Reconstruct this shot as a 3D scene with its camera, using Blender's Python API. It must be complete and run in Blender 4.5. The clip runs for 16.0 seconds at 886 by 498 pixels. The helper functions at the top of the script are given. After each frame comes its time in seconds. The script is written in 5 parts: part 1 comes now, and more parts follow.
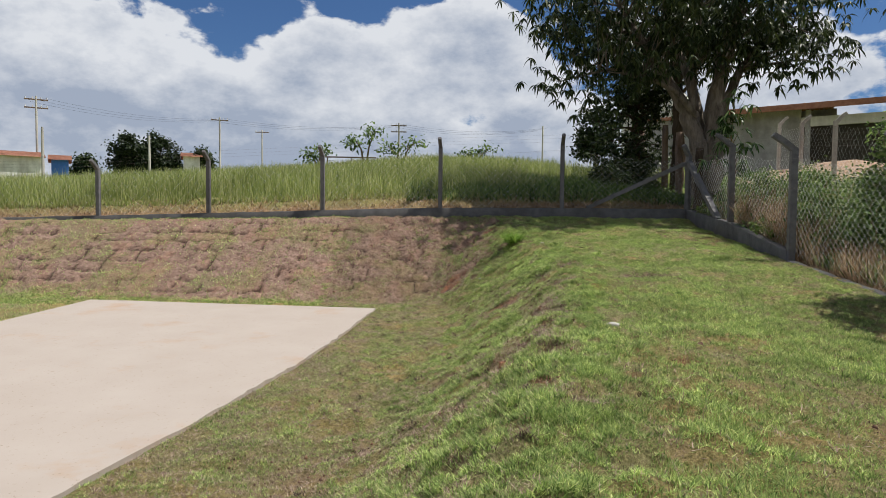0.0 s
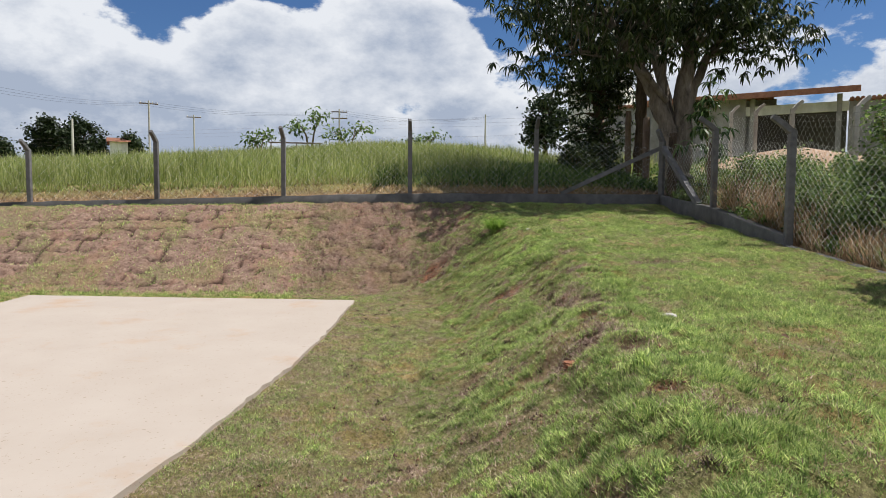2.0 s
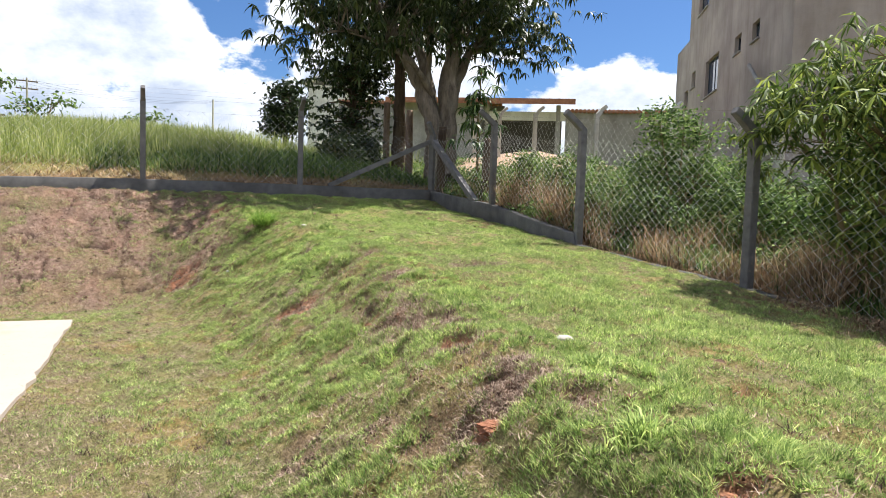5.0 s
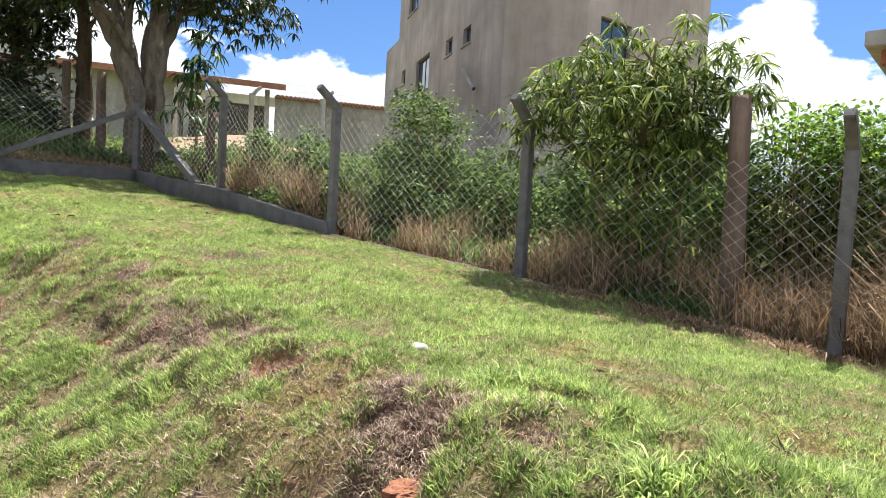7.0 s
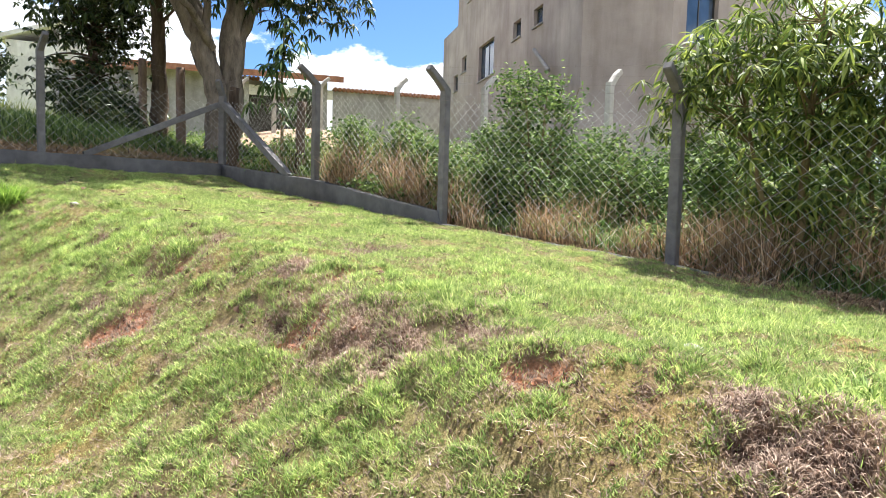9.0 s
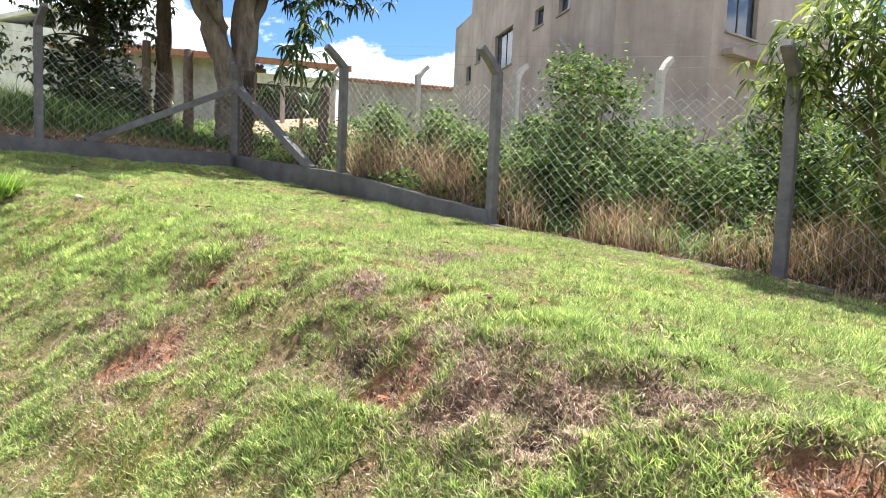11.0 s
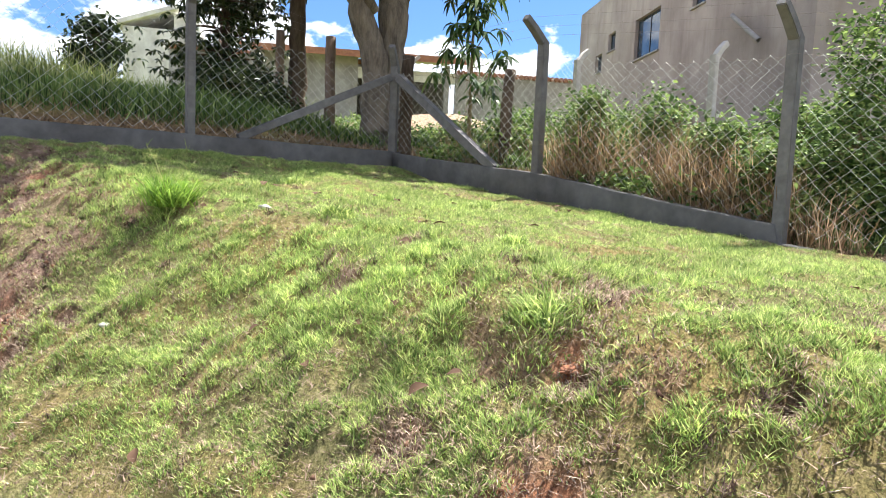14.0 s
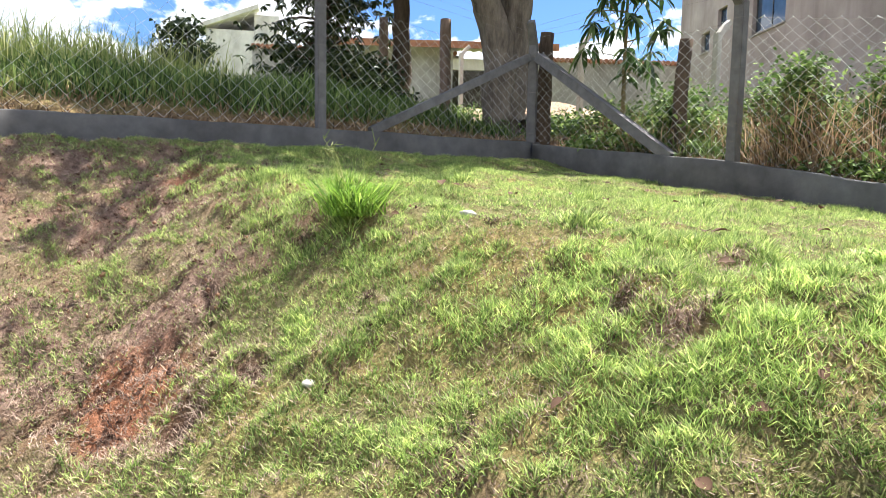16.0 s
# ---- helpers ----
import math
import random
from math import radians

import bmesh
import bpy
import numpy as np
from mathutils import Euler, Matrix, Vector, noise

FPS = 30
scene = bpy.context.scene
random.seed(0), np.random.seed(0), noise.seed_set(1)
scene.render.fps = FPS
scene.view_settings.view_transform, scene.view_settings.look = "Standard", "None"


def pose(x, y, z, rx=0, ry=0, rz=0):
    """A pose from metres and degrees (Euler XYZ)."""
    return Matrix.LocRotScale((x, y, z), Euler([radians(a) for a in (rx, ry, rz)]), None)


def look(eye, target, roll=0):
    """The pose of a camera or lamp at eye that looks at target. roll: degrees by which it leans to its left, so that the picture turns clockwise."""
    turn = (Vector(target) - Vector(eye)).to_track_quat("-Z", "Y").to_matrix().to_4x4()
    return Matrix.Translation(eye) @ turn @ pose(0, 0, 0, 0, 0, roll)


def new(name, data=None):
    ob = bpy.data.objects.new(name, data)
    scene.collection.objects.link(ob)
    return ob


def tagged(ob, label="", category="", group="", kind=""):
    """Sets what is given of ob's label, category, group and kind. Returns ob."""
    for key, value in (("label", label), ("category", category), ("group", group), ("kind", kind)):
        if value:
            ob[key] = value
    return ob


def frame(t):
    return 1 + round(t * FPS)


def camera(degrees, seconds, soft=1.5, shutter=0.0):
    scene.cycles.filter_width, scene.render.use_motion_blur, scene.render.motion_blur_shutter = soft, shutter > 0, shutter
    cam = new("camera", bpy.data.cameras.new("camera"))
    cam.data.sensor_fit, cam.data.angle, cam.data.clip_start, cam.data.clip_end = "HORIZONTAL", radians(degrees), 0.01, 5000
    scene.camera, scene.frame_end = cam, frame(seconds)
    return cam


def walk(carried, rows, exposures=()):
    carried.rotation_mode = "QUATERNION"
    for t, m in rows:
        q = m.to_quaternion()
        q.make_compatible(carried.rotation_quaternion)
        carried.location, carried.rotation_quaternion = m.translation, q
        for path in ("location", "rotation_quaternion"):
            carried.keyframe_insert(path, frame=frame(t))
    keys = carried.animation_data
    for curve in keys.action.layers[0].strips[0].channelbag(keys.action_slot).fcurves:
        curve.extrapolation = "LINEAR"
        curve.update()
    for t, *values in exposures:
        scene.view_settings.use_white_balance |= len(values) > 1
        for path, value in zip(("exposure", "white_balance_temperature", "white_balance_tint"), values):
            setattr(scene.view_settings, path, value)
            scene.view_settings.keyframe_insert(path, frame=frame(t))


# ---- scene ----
cam = camera(68.7, 16.0, 0.8)
METRES, EYE, TILT, LEAN, TURN = 10.7, 1.73, 0.0, 0.0, 0.0
ROWS = [
    (0.0, 0.0, 0.0, 0.0, 0.02, -2.79, -0.51),
    (0.5, -0.0208, 0.0132, -0.0042, -0.06, -3.13, -0.32),
    (1.0, -0.0389, 0.0384, -0.0026, -0.32, -3.39, -0.15),
    (1.5, -0.0547, 0.0547, -0.0067, -2.19, -3.76, -0.22),
    (2.0, -0.078, 0.0708, -0.0073, -5.63, -3.71, -0.44),
    (2.5, -0.0893, 0.0904, -0.0111, -9.79, -3.94, -0.71),
    (3.0, -0.0898, 0.1191, -0.0105, -18.04, -4.0, -1.14),
    (3.5, -0.0939, 0.1404, -0.0109, -25.7, -4.25, -1.53),
    (4.0, -0.1062, 0.1699, -0.0095, -27.92, -3.9, -1.64),
    (6.5, -0.1126, 0.3468, -0.0228, -41.36, -3.31, -3.25),
    (7.0, -0.1058, 0.3661, -0.0251, -55.87, -3.08, -3.24),
    (7.5, -0.1093, 0.3792, -0.028, -68.27, -2.61, -3.48),
    (8.0, -0.1191, 0.4006, -0.0325, -67.95, -2.87, -3.06),
    (8.5, -0.1239, 0.4365, -0.0343, -52.4, -3.89, -1.48),
    (11.0, -0.0854, 0.5708, -0.0322, -52.56, -4.57, -2.37),
    (11.5, -0.0905, 0.601, -0.0341, -55.06, -4.41, -1.83),
    (12.0, -0.0823, 0.6368, -0.0377, -55.04, -4.64, -1.27),
    (12.5, -0.0707, 0.6709, -0.0325, -54.11, -4.66, -1.06),
    (13.0, -0.0669, 0.7094, -0.0343, -52.98, -4.71, -1.3),
    (13.5, -0.0607, 0.7483, -0.036, -49.87, -4.81, -2.02),
    (14.0, -0.051, 0.7882, -0.0294, -45.18, -5.05, -2.48),
    (14.5, -0.0538, 0.8275, -0.0314, -43.91, -5.23, -2.66),
    (15.0, -0.0596, 0.8623, -0.0299, -43.56, -5.47, -2.11),
    (15.5, -0.0563, 0.8994, -0.0297, -42.5, -5.67, -1.67),
    (16.0, -0.0513, 0.934, -0.0298, -39.51, -5.73, -1.0),
]
walk(cam, [(t, pose(0, 0, EYE, TILT, LEAN, TURN) @ pose(METRES * x, METRES * y, METRES * z, 90 + pitch, roll, yaw)) for t, x, y, z, yaw, pitch, roll in ROWS],
     exposures=[(0.0, 0.35), (1.5, 0.45), (2.5, 0.6), (3.0, 0.75), (3.5, 1.0), (4.2, 1.15), (7.0, 1.4), (7.5, 1.6), (8.0, 1.75), (11.0, 1.75), (16.0, 1.82)])

# ---- world, sun ----
SUN_AZ, SUN_EL = 87.0, 64.0   # degrees east of north (+y), and above the horizon


def sky_world():
    w = bpy.data.worlds.new("sky")
    scene.world = w
    w.use_nodes = True
    nt = w.node_tree
    N, L = nt.nodes, nt.links
    N.clear()
    out = N.new("ShaderNodeOutputWorld")
    sky = N.new("ShaderNodeTexSky")
    sky.sky_type, sky.sun_disc = "NISHITA", False
    sky.sun_elevation, sky.sun_rotation = radians(SUN_EL), radians(SUN_AZ)
    sky.air_density, sky.dust_density, sky.ozone_density = 1.0, 0.6, 2.5
    tc = N.new("ShaderNodeTexCoord")
    sep = N.new("ShaderNodeSeparateXYZ")
    L.new(tc.outputs["Generated"], sep.inputs[0])

    def math_(op, a, b=None, c=None):
        n = N.new("ShaderNodeMath")
        n.operation = op
        for i, v in enumerate((a, b, c)):
            if v is None:
                continue
            if isinstance(v, (int, float)):
                n.inputs[i].default_value = v
            else:
                L.new(v, n.inputs[i])
        return n.outputs[0]

    def noise_(vec, scale, detail, rough, off, lac=2.0):
        mp = N.new("ShaderNodeMapping")
        mp.inputs["Location"].default_value = off
        L.new(vec, mp.inputs["Vector"])
        n = N.new("ShaderNodeTexNoise")
        n.inputs["Scale"].default_value = scale
        n.inputs["Detail"].default_value = detail
        n.inputs["Roughness"].default_value = rough
        n.inputs["Lacunarity"].default_value = lac
        L.new(mp.outputs[0], n.inputs["Vector"])
        return n.outputs["Fac"]

    # cumulus field: direction, flattened a little towards the horizon
    z = math_("MAXIMUM", sep.outputs[2], 0.0)
    comb = N.new("ShaderNodeCombineXYZ")
    L.new(sep.outputs[0], comb.inputs[0])
    L.new(sep.outputs[1], comb.inputs[1])
    L.new(math_("MULTIPLY", z, 1.7), comb.inputs[2])
    big = noise_(comb.outputs[0], 3.1, 2.0, 0.5, CLOUD_OFF)
    puff = noise_(comb.outputs[0], 7.5, 9.0, 0.58, (3.1, 1.7, 0.4))
    dens = math_("ADD", math_("MULTIPLY", big, 0.72), math_("MULTIPLY", puff, 0.42))
    low = math_("MULTIPLY", math_("SUBTRACT", 0.34, z), 0.17)
    dens = math_("ADD", dens, low)
    # open blue gaps between the banks of cloud: azimuth, elevation, reach in degrees, depth
    for az, el, reach, depth in ((-13, 23, 6, 0.15), (-5, 21.5, 5, 0.14), (3, 23, 5, 0.14), (-7.5, 17, 2.5, 0.09), (10, 18, 4, 0.10), (9, 12, 2.5, 0.05), (38, 18, 7, 0.13), (48, 21, 8, 0.14), (45, 13, 4, 0.06), (88, 17, 5, 0.10), (62, 30, 14, 0.12), (20, 34, 12, 0.12), (100, 34, 12, 0.1), (60, 14, 4, 0.06), (-9, 10, 6, -0.10), (-4, 8, 5, -0.06)):
        a, e = radians(az), radians(el)
        dot = N.new("ShaderNodeVectorMath")
        dot.operation = "DOT_PRODUCT"
        L.new(tc.outputs["Generated"], dot.inputs[0])
        dot.inputs[1].default_value = (math.sin(a) * math.cos(e), math.cos(a) * math.cos(e), math.sin(e))
        gap = N.new("ShaderNodeMapRange")
        gap.interpolation_type = "SMOOTHSTEP"
        gap.inputs["From Min"].default_value, gap.inputs["From Max"].default_value = math.cos(radians(reach * 1.5)), math.cos(radians(reach * 0.4))
        gap.inputs["To Max"].default_value = depth
        L.new(dot.outputs["Value"], gap.inputs["Value"])
        dens = math_("SUBTRACT", dens, gap.outputs[0])
    dens = math_("ADD", dens, 0.05)
    mask = N.new("ShaderNodeMapRange")
    mask.interpolation_type = "SMOOTHSTEP"
    mask.inputs["From Min"].default_value, mask.inputs["From Max"].default_value = 0.550, 0.585
    L.new(dens, mask.inputs["Value"])
    # lit tops and grey bases
    shade = noise_(comb.outputs[0], 5.5, 8.0, 0.62, (0.2, 5.0, -0.22))
    thick = N.new("ShaderNodeMapRange")
    thick.inputs["From Min"].default_value, thick.inputs["From Max"].default_value = 0.70, 0.88
    low2 = math_("MULTIPLY", math_("SUBTRACT", 0.22, z), 0.52)
    L.new(math_("ADD", math_("ADD", math_("MULTIPLY", dens, 0.60), math_("MULTIPLY", shade, 0.72)), low2), thick.inputs["Value"])
    col = N.new("ShaderNodeMix")
    col.data_type = "RGBA"
    L.new(thick.outputs[0], col.inputs["Factor"])
    col.inputs["A"].default_value = (0.565, 0.585, 0.62, 1)
    col.inputs["B"].default_value = (0.275, 0.32, 0.405, 1)
    skys = N.new("ShaderNodeVectorMath")
    skys.operation = "MULTIPLY"
    L.new(sky.outputs[0], skys.inputs[0])
    skys.inputs[1].default_value = (0.030, 0.042, 0.058)
    mix = N.new("ShaderNodeMix")
    mix.data_type = "RGBA"
    L.new(mask.outputs[0], mix.inputs["Factor"])
    L.new(skys.outputs[0], mix.inputs["A"])
    L.new(col.outputs["Result"], mix.inputs["B"])
    bg = N.new("ShaderNodeBackground")
    bg.inputs["Strength"].default_value = 1.0
    L.new(mix.outputs["Result"], bg.inputs["Color"])
    L.new(bg.outputs[0], out.inputs[0])


CLOUD_OFF = (0.0, 0.0, 0.0)
sky_world()
sun = new("sun", bpy.data.lights.new("sun", "SUN"))
sun.data.energy, sun.data.angle, sun.data.color = 5.0, radians(0.6), (1.0, 0.96, 0.90)
_a, _e = radians(SUN_AZ), radians(SUN_EL)
sun.matrix_world = look((0, 0, 30), Vector((0, 0, 30)) - Vector((math.sin(_a) * math.cos(_e), math.cos(_a) * math.cos(_e), math.sin(_e))))


# ---- materials ----
class Nodes:
    """A small builder for procedural materials."""

    def __init__(self, name, rough=0.8, metal=0.0, spec=0.4):
        self.m = bpy.data.materials.new(name)
        self.m.use_nodes = True
        self.t = self.m.node_tree
        self.b = self.t.nodes["Principled BSDF"]
        self.b.inputs["Roughness"].default_value = rough
        self.b.inputs["Metallic"].default_value = metal
        self.b.inputs["Specular IOR Level"].default_value = spec
        self.pos = self.t.nodes.new("ShaderNodeNewGeometry").outputs["Position"]

    def obj(self):
        return self.t.nodes.new("ShaderNodeTexCoord").outputs["Object"]

    def noise(self, scale, detail=4.0, rough=0.55, vec=None, stretch=None):
        v = vec or self.pos
        if stretch:
            mp = self.t.nodes.new("ShaderNodeMapping")
            mp.inputs["Scale"].default_value = stretch
            self.t.links.new(v, mp.inputs["Vector"])
            v = mp.outputs[0]
        n = self.t.nodes.new("ShaderNodeTexNoise")
        n.inputs["Scale"].default_value, n.inputs["Detail"].default_value, n.inputs["Roughness"].default_value = scale, detail, rough
        self.t.links.new(v, n.inputs["Vector"])
        return n.outputs["Fac"]

    def ramp(self, fac, *stops):
        r = self.t.nodes.new("ShaderNodeValToRGB")
        while len(r.color_ramp.elements) < len(stops):
            r.color_ramp.elements.new(0.5)
        for e, (p, c) in zip(r.color_ramp.elements, stops):
            e.position = p
            e.color = (*c, 1) if len(c) == 3 else c
        self.t.links.new(fac, r.inputs[0])
        return r.outputs[0]

    def mix(self, fac, a, b, mode="MIX"):
        n = self.t.nodes.new("ShaderNodeMix")
        n.data_type, n.blend_type = "RGBA", mode
        for key, v in (("Factor", fac), ("A", a), ("B", b)):
            if isinstance(v, (int, float)):
                n.inputs[key].default_value = v
            elif isinstance(v, tuple):
                n.inputs[key].default_value = (*v, 1)
            else:
                self.t.links.new(v, n.inputs[key])
        return n.outputs["Result"]

    def attr(self, name):
        n = self.t.nodes.new("ShaderNodeAttribute")
        n.attribute_name = name
        return n.outputs["Fac"]

    def island(self):
        return self.t.nodes.new("ShaderNodeNewGeometry").outputs["Random Per Island"]

    def rand(self):
        return self.t.nodes.new("ShaderNodeObjectInfo").outputs["Random"]

    def color(self, c):
        self.t.links.new(c, self.b.inputs["Base Color"])
        return self

    def bump(self, fac, strength=0.4, dist=0.01):
        n = self.t.nodes.new("ShaderNodeBump")
        n.inputs["Strength"].default_value, n.inputs["Distance"].default_value = strength, dist
        self.t.links.new(fac, n.inputs["Height"])
        self.t.links.new(n.outputs[0], self.b.inputs["Normal"])
        return self

    def translucent(self, c, share):
        """Thin leaf: part of the light goes through."""
        tr = self.t.nodes.new("ShaderNodeBsdfTranslucent")
        self.t.links.new(c, tr.inputs["Color"])
        mx = self.t.nodes.new("ShaderNodeMixShader")
        mx.inputs[0].default_value = share
        out = self.t.nodes["Material Output"]
        self.t.links.new(self.b.outputs[0], mx.inputs[1])
        self.t.links.new(tr.outputs[0], mx.inputs[2])
        self.t.links.new(mx.outputs[0], out.inputs["Surface"])
        return self


def leaf_mat(name, dark, mid, light, share=0.35, rough=0.45, patch=0.8, clump=0.0):
    n = Nodes(name, rough, 0, 0.25)
    c = n.ramp(n.island(), (0.0, dark), (0.55, mid), (1.0, light))
    p = n.ramp(n.noise(patch, 3), (0.3, (0.72, 0.72, 0.72)), (0.7, (1.2, 1.2, 1.2)))
    c = n.mix(1.0, c, p, "MULTIPLY")
    if clump:
        q = n.ramp(n.noise(clump, 3, 0.6), (0.34, (0.60, 0.64, 0.60)), (0.5, (1.0, 1.0, 1.0)), (0.66, (1.35, 1.28, 1.22)))
        c = n.mix(1.0, c, q, "MULTIPLY")
    n.color(c).translucent(c, share)
    return n.m


def concrete_mat(name, a, b, scale=6.0, rough=0.85):
    n = Nodes(name, rough, 0, 0.3)
    c = n.ramp(n.noise(scale, 8, 0.65), (0.3, a), (0.7, b))
    stain = n.ramp(n.noise(1.1, 4, 0.6, stretch=(1, 1, 0.25)), (0.35, (0.68, 0.66, 0.64)), (0.62, (1.05, 1.05, 1.05)))
    n.color(n.mix(0.85, c, stain, "MULTIPLY")).bump(n.noise(90, 6, 0.7), 0.5, 0.006)
    return n.m


def plain_mat(name, a, b, scale=8.0, rough=0.6, metal=0.0, bump=0.2):
    n = Nodes(name, rough, metal)
    n.color(n.ramp(n.noise(scale, 6, 0.6), (0.3, a), (0.7, b))).bump(n.noise(scale * 9, 4), bump, 0.004)
    return n.m


def ground_mat():
    n = Nodes("ground_soil_and_turf", 0.95, 0, 0.1)
    soil = n.ramp(n.noise(9, 8, 0.7), (0.25, (0.09, 0.048, 0.035)), (0.46, (0.26, 0.155, 0.112)), (0.62, (0.38, 0.245, 0.18)), (0.8, (0.48, 0.25, 0.145)))
    turf = n.ramp(n.noise(24, 6, 0.7), (0.25, (0.066, 0.064, 0.028)), (0.5, (0.21, 0.20, 0.088)), (0.8, (0.40, 0.35, 0.20)))
    yellow = n.ramp(n.noise(0.9, 4, 0.6), (0.42, (1, 1, 1)), (0.68, (1.5, 1.12, 0.95)))
    turf = n.mix(0.8, turf, yellow, "MULTIPLY")
    sod = n.ramp(n.noise(16, 9, 0.75), (0.28, (0.055, 0.032, 0.024)), (0.44, (0.205, 0.132, 0.100)), (0.60, (0.36, 0.250, 0.198)), (0.74, (0.34, 0.32, 0.15)))
    field = n.ramp(n.noise(1.6, 8, 0.7), (0.3, (0.10, 0.15, 0.03)), (0.7, (0.26, 0.28, 0.08)))
    litter = n.ramp(n.noise(13, 8, 0.75), (0.25, (0.07, 0.035, 0.018)), (0.5, (0.22, 0.13, 0.07)), (0.75, (0.42, 0.31, 0.19)))
    sand = n.ramp(n.noise(3, 6, 0.6), (0.3, (0.30, 0.205, 0.14)), (0.7, (0.45, 0.33, 0.24)))
    c = n.mix(n.attr("sod"), turf, sod)
    c = n.mix(n.attr("bare"), c, soil)
    red = n.ramp(n.noise(17, 8, 0.75), (0.28, (0.11, 0.045, 0.026)), (0.48, (0.36, 0.155, 0.085)), (0.66, (0.52, 0.27, 0.17)))
    c = n.mix(n.attr("red"), c, red)
    # hollows and open sod joints: their shade is put into the colour
    c = n.mix(n.attr("hollow_shade"), c, (0.085, 0.050, 0.036))
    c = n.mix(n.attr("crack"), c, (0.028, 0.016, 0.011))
    c = n.mix(n.attr("field"), c, field)
    c = n.mix(n.attr("litter"), c, litter)
    c = n.mix(n.attr("sand"), c, sand)
    fine = n.ramp(n.noise(75, 5, 0.8), (0.34, (0.42, 0.40, 0.38)), (0.52, (1.0, 1.0, 1.0)), (0.70, (1.65, 1.6, 1.55)))
    c = n.mix(0.9, c, fine, "MULTIPLY")
    n.color(c).bump(n.noise(60, 8, 0.8), 1.0, 0.035)
    return n.m


def slab_mat():
    n = Nodes("slab_concrete", 0.8, 0, 0.25)
    c = n.ramp(n.noise(1.3, 6, 0.6), (0.3, (0.318, 0.272, 0.232)), (0.7, (0.345, 0.300, 0.260)))
    rust = n.ramp(n.noise(0.7, 7, 0.68), (0.56, (1, 1, 1)), (0.72, (1.0, 0.80, 0.64)))
    c = n.mix(0.9, c, rust, "MULTIPLY")
    spot = n.ramp(n.noise(30, 3, 0.6), (0.30, (0.55, 0.46, 0.38)), (0.36, (1, 1, 1)))
    n.color(n.mix(0.6, c, spot, "MULTIPLY")).bump(n.noise(60, 6, 0.65), 0.3, 0.004)
    return n.m


def bark_mat(name, a, b):
    n = Nodes(name, 0.95, 0, 0.1)
    f = n.noise(7, 9, 0.7, stretch=(1, 1, 0.25))
    n.color(n.ramp(f, (0.3, a), (0.7, b))).bump(f, 1.0, 0.04)
    return n.m


def plaster_mat():
    n = Nodes("raw_render_plaster", 0.92, 0, 0.15)
    c = n.ramp(n.noise(0.55, 7, 0.6), (0.28, (0.275, 0.235, 0.215)), (0.52, (0.385, 0.332, 0.308)), (0.75, (0.50, 0.44, 0.41)))
    run = n.ramp(n.noise(2.4, 5, 0.6, stretch=(1, 1, 0.14)), (0.3, (0.74, 0.72, 0.70)), (0.55, (1.03, 1.03, 1.03)))
    n.color(n.mix(0.7, c, run, "MULTIPLY")).bump(n.noise(14, 7, 0.7), 0.35, 0.02)
    return n.m


def brick_piece_mat():
    n = Nodes("clay_block", 0.9, 0, 0.15)
    c = n.ramp(n.rand(), (0.0, (0.29, 0.115, 0.080)), (0.5, (0.37, 0.160, 0.112)), (1.0, (0.42, 0.215, 0.158)))
    p = n.ramp(n.noise(5, 6), (0.3, (0.8, 0.78, 0.76)), (0.7, (1.1, 1.1, 1.1)))
    n.color(n.mix(0.8, c, p, "MULTIPLY")).bump(n.noise(40, 5), 0.4, 0.006)
    return n.m


def glass_mat():
    n = Nodes("window_glass", 0.05, 0, 0.9)
    n.color(n.ramp(n.noise(2, 2), (0.3, (0.03, 0.05, 0.08)), (0.7, (0.06, 0.09, 0.14))))
    return n.m


M_GROUND, M_SLAB = ground_mat(), slab_mat()
M_GRASS = leaf_mat("lawn_blade", (0.085, 0.14, 0.036), (0.305, 0.43, 0.115), (0.63, 0.69, 0.28), 0.42, 0.6, 1.6, 15.0)
M_STRAW = leaf_mat("dead_grass", (0.09, 0.055, 0.032), (0.34, 0.225, 0.132), (0.62, 0.46, 0.30), 0.22, 0.7, 2.0, 9.0)
M_FIELD = leaf_mat("field_grass", (0.14, 0.19, 0.045), (0.31, 0.36, 0.10), (0.54, 0.53, 0.26), 0.4, 0.55, 0.35)
M_WEED = leaf_mat("weed_leaf", (0.030, 0.060, 0.016), (0.115, 0.19, 0.052), (0.28, 0.37, 0.12), 0.36, 0.68, 1.2, 6.0)
M_SHRUB = leaf_mat("shrub_leaf", (0.035, 0.062, 0.016), (0.11, 0.165, 0.036), (0.36, 0.42, 0.09), 0.38, 0.60, 1.5)
M_VINE = leaf_mat("vine_leaf", (0.07, 0.14, 0.02), (0.16, 0.28, 0.04), (0.32, 0.45, 0.09), 0.45, 0.6, 1.5)
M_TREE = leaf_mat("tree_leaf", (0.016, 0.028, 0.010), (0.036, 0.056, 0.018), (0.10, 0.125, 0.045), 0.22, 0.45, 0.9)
M_MANGO = leaf_mat("mango_leaf", (0.022, 0.048, 0.016), (0.062, 0.115, 0.034), (0.17, 0.24, 0.085), 0.28, 0.45, 1.4)
M_FARTREE = leaf_mat("far_tree_leaf", (0.012, 0.022, 0.010), (0.026, 0.042, 0.016), (0.05, 0.07, 0.025), 0.15, 0.6, 0.2)
M_BARK = bark_mat("tree_bark", (0.062, 0.050, 0.041), (0.27, 0.228, 0.185))
M_BARK2 = bark_mat("dark_bark", (0.035, 0.026, 0.02), (0.13, 0.095, 0.07))
